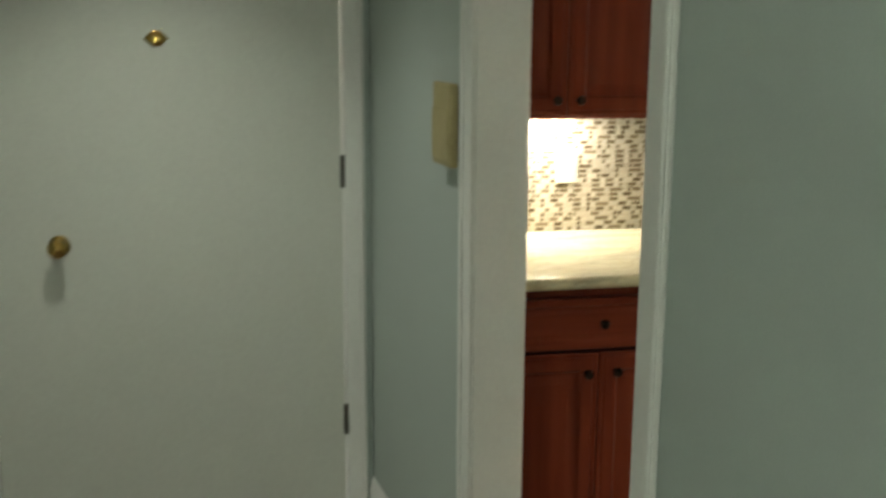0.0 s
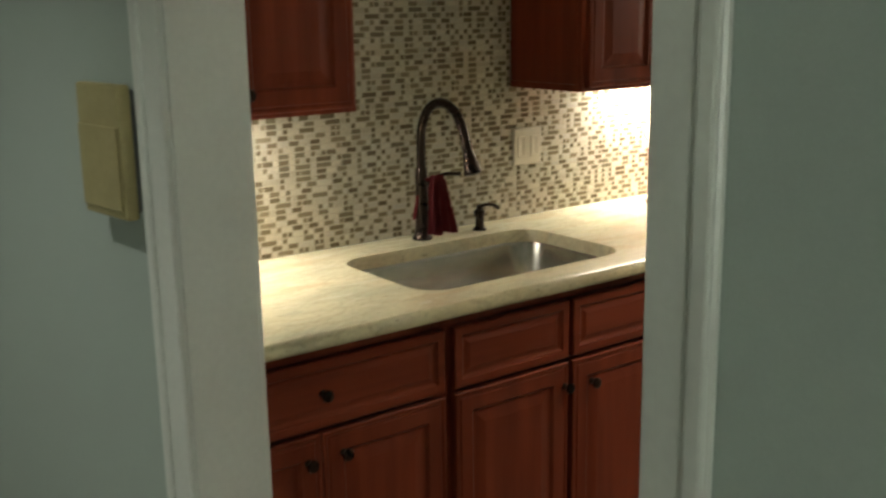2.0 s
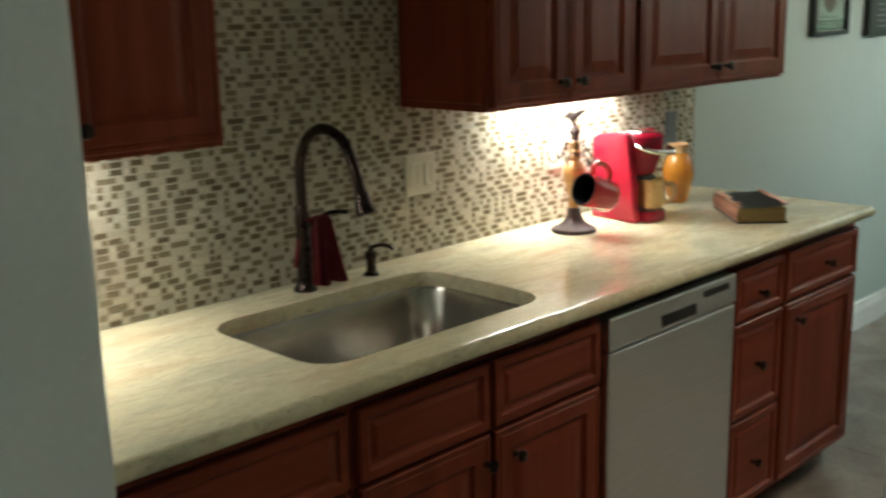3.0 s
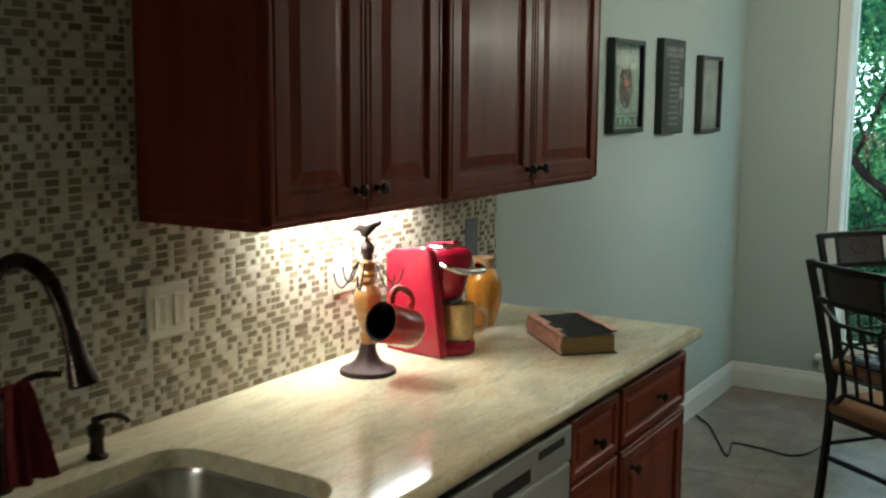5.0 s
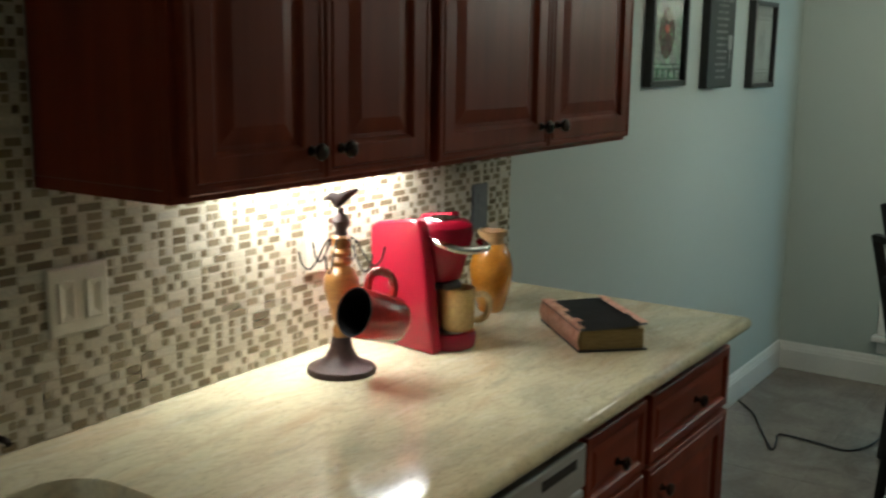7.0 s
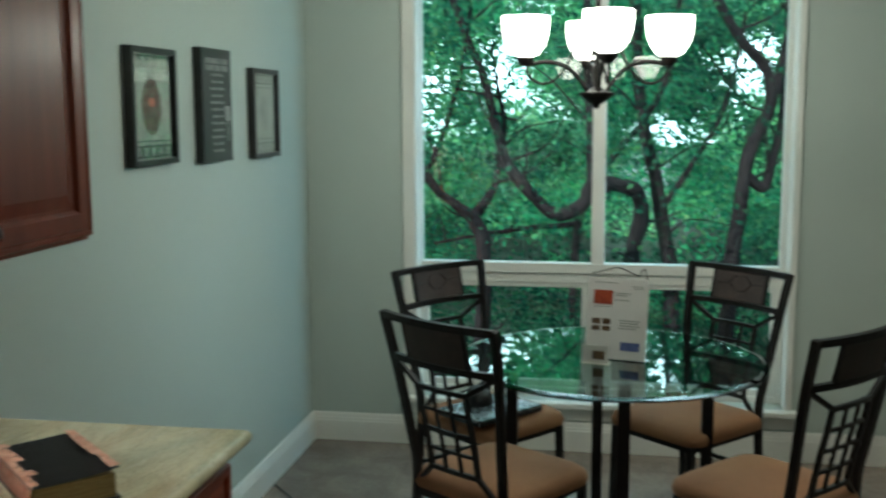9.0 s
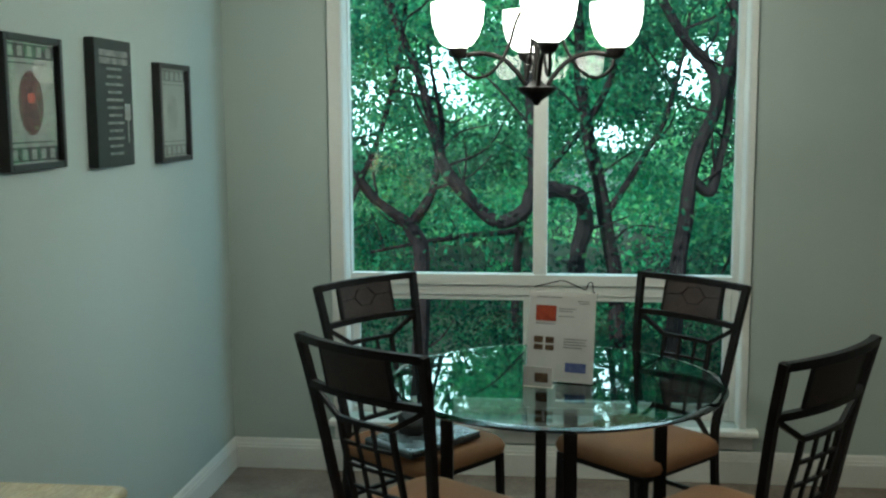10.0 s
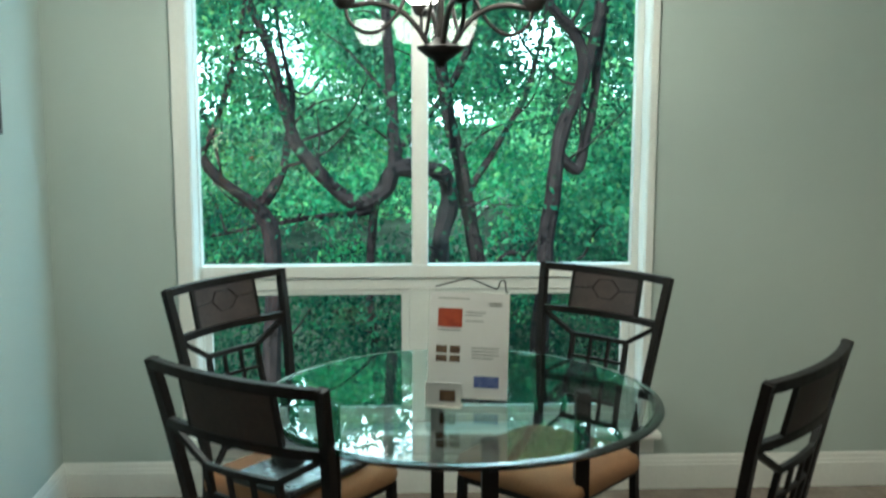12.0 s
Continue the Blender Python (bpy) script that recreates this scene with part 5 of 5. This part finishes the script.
def limb_tree(name, foot, limbs, rng, n_leaves, leaf_size, label, crown_lift, material):
    """limbs: (points, radius at foot, radius at tip), each from the trunk out."""
    t = thing(name, pose(*foot), label, "tree")
    o = Vector(foot)
    centres = []
    for k, (pts, r0, r1) in enumerate(limbs):
        line = smooth_line([Vector(p) - o for p in pts], 6)
        line = [p + Vector(noise.noise_vector(p * 2.1)) * r0 * 0.5 for p in line]
        rad = [0.84 * r0 + (r1 - r0) * i / (len(line) - 1) + 0.12 * r0 * noise.noise(p * 6) for i, p in enumerate(line)]
        part("trunk" if k == 0 else "limb", tube(line, rad, 9), BARK, t, "", True)
        for i, p in enumerate(line[len(line) // 3:]):
            d = Vector(rng.normal(0, 1, 3)).normalized()
            d.x *= 0.8
            d.z = abs(d.z) * 0.6 + 0.15
            tip = p + d * float(rng.uniform(0.35, 0.9))
            if i % 5 == 2:
                mid = (p + tip) / 2 + Vector(rng.normal(0, 0.06, 3))
                part("twig", tube(smooth_line([p, mid, tip], 3), [max(0.003, 0.012 - 0.0015 * j) for j in range(7)], 5), BARK, t)
            # sprays of leaves hang in layers round each tip
            for _ in range(3):
                centres.append(tip + Vector(rng.normal(0, 1, 3)) * 0.22)
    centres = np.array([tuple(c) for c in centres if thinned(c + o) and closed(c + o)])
    centres[:, 0] += rng.uniform(-0.3, 0.4, len(centres))
    centres[:, 2] += crown_lift * rng.uniform(0, 1, len(centres))
    leaf_part("crown", leaves(rng, centres, np.array((0.13, 0.13, 0.05)), n_leaves, leaf_size), material, t, "loose green leaves")
    return t


rng = np.random.default_rng(11)
limb_tree("tree", (9.5, -0.42, -1.6), [
    ([(9.5, -0.42, -1.6), (9.4, -0.50, -0.4), (9.3, -0.555, 0.558), (9.3, -0.455, 0.84)], 0.085, 0.062),
    ([(9.3, -0.455, 0.84), (9.25, -0.33, 0.95), (9.2, -0.20, 1.08), (9.1, -0.05, 1.35), (9.0, 0.15, 1.75)], 0.055, 0.028),
    ([(9.3, -0.455, 0.84), (9.35, -0.56, 1.00), (9.4, -0.62, 1.16), (9.5, -0.64, 1.55), (9.6, -0.55, 2.1)], 0.048, 0.020)],
    rng, 1800, 0.052, "small forked tree with rough bark and loose leaves", 0.5, LEAF)
limb_tree("tree", (9.7, -1.62, -1.6), [
    ([(9.7, -1.62, -1.6), (9.6, -1.63, -0.3), (9.5, -1.62, 0.55), (9.45, -1.66, 0.85), (9.4, -1.60, 1.06), (9.35, -1.46, 1.12)], 0.080, 0.062),
    ([(9.35, -1.46, 1.12), (9.3, -1.31, 1.10), (9.3, -1.25, 0.965), (9.3, -1.08, 0.865), (9.3, -0.90, 0.985), (9.3, -0.72, 1.20), (9.3, -0.66, 1.34), (9.3, -0.58, 1.62), (9.3, -0.48, 1.99), (9.25, -0.32, 2.35), (9.2, -0.05, 2.9)], 0.070, 0.036),
    ([(9.3, -1.31, 1.10), (9.32, -1.315, 1.20), (9.35, -1.29, 1.69), (9.4, -1.26, 2.2), (9.5, -1.2, 3.0)], 0.058, 0.034)],
    rng, 2200, 0.052, "tree with a limb bent into a low loop", 0.6, LEAF)
limb_tree("tree", (10.6, -2.0, -1.6), [
    ([(10.6, -2.05, -1.6), (10.55, -1.99, -0.3), (10.5, -1.93, 0.37), (10.5, -1.80, 1.02), (10.5, -1.68, 1.57), (10.45, -1.62, 2.2), (10.4, -1.5, 3.2)], 0.085, 0.05),
    ([(10.5, -1.85, 0.8), (10.6, -2.10, 1.2), (10.7, -2.35, 1.7), (10.8, -2.5, 2.4)], 0.035, 0.02),
    ([(10.55, -1.95, 0.1), (10.6, -2.2, 0.35), (10.7, -2.5, 0.15), (10.8, -2.8, 0.3)], 0.03, 0.015)],
    rng, 2300, 0.052, "slender tree with dark trunk among green leaves", 0.6, LEAF)
limb_tree("tree", (9.9, -2.25, -1.6), [
    ([(9.9, -2.30, -1.6), (9.85, -2.33, -0.2), (9.8, -2.375, 0.66), (9.8, -2.40, 1.05), (9.8, -2.47, 1.40), (9.8, -2.57, 1.69), (9.8, -2.53, 1.92), (9.75, -2.36, 2.12), (9.7, -2.1, 2.5)], 0.080, 0.045),
    ([(9.8, -2.57, 1.69), (9.85, -2.63, 1.82), (9.9, -2.70, 2.2), (9.95, -2.72, 2.9)], 0.055, 0.04),
    ([(9.8, -2.42, 1.15), (9.85, -2.56, 1.05), (9.9, -2.62, 1.25), (9.95, -2.68, 1.62), (10.0, -2.75, 2.2)], 0.05, 0.035)],
    rng, 2200, 0.052, "tree with twisted forking trunks and green leaves", 0.6, LEAF)
limb_tree("tree", (10.0, 0.35, -1.6), [
    ([(10.0, 0.30, -1.6), (10.0, 0.18, 0.0), (9.95, 0.12, 0.9), (9.9, 0.10, 2.0), (9.9, 0.2, 3.4)], 0.045, 0.025),
    ([(9.95, 0.12, 0.9), (9.9, -0.15, 1.5), (9.85, -0.35, 2.3), (9.8, -0.4, 3.0)], 0.03, 0.018)],
    rng, 2300, 0.052, "thin sapling with a spray of leaves", 0.6, LEAF)
limb_tree("tree", (11.3, -1.2, -1.6), [
    ([(11.3, -1.2, -1.6), (11.3, -1.15, 0.6), (11.25, -1.9, 1.9), (11.2, -2.0, 3.3)], 0.05, 0.03),
    ([(11.3, -1.15, 0.6), (11.3, -0.5, 0.52), (11.3, 0.2, 0.40)], 0.035, 0.018)],
    rng, 2300, 0.055, "slim grey-green trunk further back", 0.6, LEAF)


def thicket(name, n, box0, box1, clumps, spread, size, material, label, keep):
    c = rng.uniform(box0, box1, (clumps, 3))
    c = c[[keep(p) for p in c]]
    v = leaves(rng, c, spread, n, size)
    v[:, 2] = np.maximum(v[:, 2], -1.6)
    return tagged(leaf_part(name, v, material, None), label, "foliage", kind="stuff")


flat = np.array((1.0, 1.0, 0.45))
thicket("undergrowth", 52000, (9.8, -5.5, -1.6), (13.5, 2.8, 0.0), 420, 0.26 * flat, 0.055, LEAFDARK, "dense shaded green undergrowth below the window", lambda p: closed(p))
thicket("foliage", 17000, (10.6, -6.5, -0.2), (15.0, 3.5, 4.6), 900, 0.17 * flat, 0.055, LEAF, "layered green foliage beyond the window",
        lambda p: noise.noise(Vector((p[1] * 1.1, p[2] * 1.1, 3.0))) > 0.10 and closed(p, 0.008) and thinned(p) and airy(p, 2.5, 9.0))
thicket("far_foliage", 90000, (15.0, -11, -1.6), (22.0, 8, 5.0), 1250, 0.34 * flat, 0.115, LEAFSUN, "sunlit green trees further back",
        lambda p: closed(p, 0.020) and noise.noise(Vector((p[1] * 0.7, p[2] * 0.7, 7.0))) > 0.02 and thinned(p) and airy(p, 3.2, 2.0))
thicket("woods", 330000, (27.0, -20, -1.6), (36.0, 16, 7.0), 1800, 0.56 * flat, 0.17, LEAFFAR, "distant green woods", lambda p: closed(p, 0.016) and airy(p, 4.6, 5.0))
# out of direct view, added to darken the sky mirrored in the tabletop
thicket("unseen_tall_trees", 70000, (39.0, -34, 9.5), (47.0, 28, 42.0), 2300, 1.25 * flat, 0.62, LEAF, "unseen high tree crowns added to block reflected sky",
        lambda p: noise.noise(Vector((p[1] * 0.22, p[2] * 0.22, 1.0))) > 0.20)
bm = bmesh.new()
bm.faces.new([bm.verts.new(p) for p in ((90, 120, -1.6), (90, -120, -1.6), (90, -120, 70), (90, 120, 70))])
setting("backdrop", bm, HAZE, "bright hazy sky behind the trees", "sky")

# ---- pieces: floor tiles ----
TS, GAP = 0.600, 0.0022


def slab(w, d):
    me = bpy.data.meshes.new("tile")
    b = 0.0004
    bm = bmesh.new()
    loft(bm, [[(0, 0, -0.006), (w, 0, -0.006), (w, d, -0.006), (0, d, -0.006)], [(0, 0, -b), (w, 0, -b), (w, d, -b), (0, d, -b)], [(b, b, 0), (w - b, b, 0), (w - b, d - b, 0), (b, d - b, 0)]], True, False, True)
    bm.to_mesh(me)
    bm.free()
    me.materials.append(FLOORTILE)
    return me


slabs = {}
ix0 = math.floor((WEST - 6.45) / TS)
for ix in range(ix0, 2):
    for iy in range(-3, 6):
        x0, x1 = max(WEST, 6.45 + ix * TS), min(XW, 6.45 + (ix + 1) * TS)
        y0, y1 = max(SOUTH, -2.92 + iy * TS), min(0.0, -2.92 + (iy + 1) * TS)
        w, d = x1 - x0 - GAP, y1 - y0 - GAP
        if w < 0.03 or d < 0.03:
            continue
        key = (round(w, 3), round(d, 3))
        if key not in slabs:
            slabs[key] = slab(*key)
        ob = new("tile", slabs[key])
        ob.location, ob.parent = (x0 + GAP / 2, y0 + GAP / 2, 0), floor

# ---- pieces: mosaic ----
splash = tagged(new("backsplash"), "cream, tan and brown stone and glass mosaic backsplash", "backsplash", kind="structure")
bm = boxed(0.80, 3.900, -0.0060, -0.0004, CT + 0.001, UB + 0.012)
box(bm, 1.629, 2.401, -0.0060, -0.0004, UB + 0.0125, UT)
part("grout", bm, GROUT, splash)
PITCH, JOINT = 0.0168, 0.0024
CH = PITCH - JOINT
LENGTHS = (CH, CH * 2 + JOINT, CH * 3 + 2 * JOINT)


def chip_verts(x, z, w):
    e = 0.0011
    return [(x, -0.0026, z), (x + w, -0.0026, z), (x + w, -0.0026, z + CH), (x, -0.0026, z + CH), (x + e, -0.0072, z + e), (x + w - e, -0.0072, z + e), (x + w - e, -0.0072, z + CH - e), (x + e, -0.0072, z + CH - e)]


CHIP_FACES = [(4, 5, 6, 7), (0, 1, 5, 4), (1, 2, 6, 5), (2, 3, 7, 6), (3, 0, 4, 7)]
chip_mesh = {}
for shade in (0, 1):
    for k, w in enumerate(LENGTHS):
        me = bpy.data.meshes.new("chip")
        me.from_pydata(chip_verts(0, 0, w), [], CHIP_FACES)
        me.materials.append(CHIP[shade])
        chip_mesh[shade, k] = me
pick = random.Random(21)
verts, faces, shades, singles = [], [], [], 0
z = CT + 0.002
while z + CH < UT:
    x, xe = (0.80, 3.899) if z + CH < UB + 0.010 else (1.630, 2.400)
    dark = pick.random() < 0.45
    while x < xe - 0.006:
        # a run of dark squares, then a run of pale stone
        run = [(1, k) for k in pick.choices(((0,), (1,), (2,), (0, 0), (0, 1)), (0.36, 0.38, 0.14, 0.07, 0.05))[0]] if dark else [(0, pick.choices((0, 1, 2), (0.62, 0.30, 0.08))[0])]
        dark = not dark
        for shade, k in run:
            while k and x + LENGTHS[k] > xe:
                k -= 1
            w = min(LENGTHS[k], xe - x)
            if w < 0.004:
                break
            if singles < 300 and 2.44 < x < 2.90 and 0.93 < z < 1.10 and w == LENGTHS[k]:
                ob = new("tile", chip_mesh[shade, k])
                ob.location, ob.parent = (x, 0, z), splash
                singles += 1
            else:
                n = len(verts)
                verts += chip_verts(x, z, w)
                faces += [tuple(n + i for i in f) for f in CHIP_FACES]
                shades += [shade] * len(CHIP_FACES)
            x += w + JOINT
    z += PITCH
me = bpy.data.meshes.new("mosaic")
me.from_pydata(verts, [], faces)
for m in CHIPS:
    me.materials.append(m)
me.polygons.foreach_set("material_index", shades)
rest = tagged(new("mosaic", me), "small mixed stone and glass mosaic tiles", kind="stuff")
rest.parent = splash
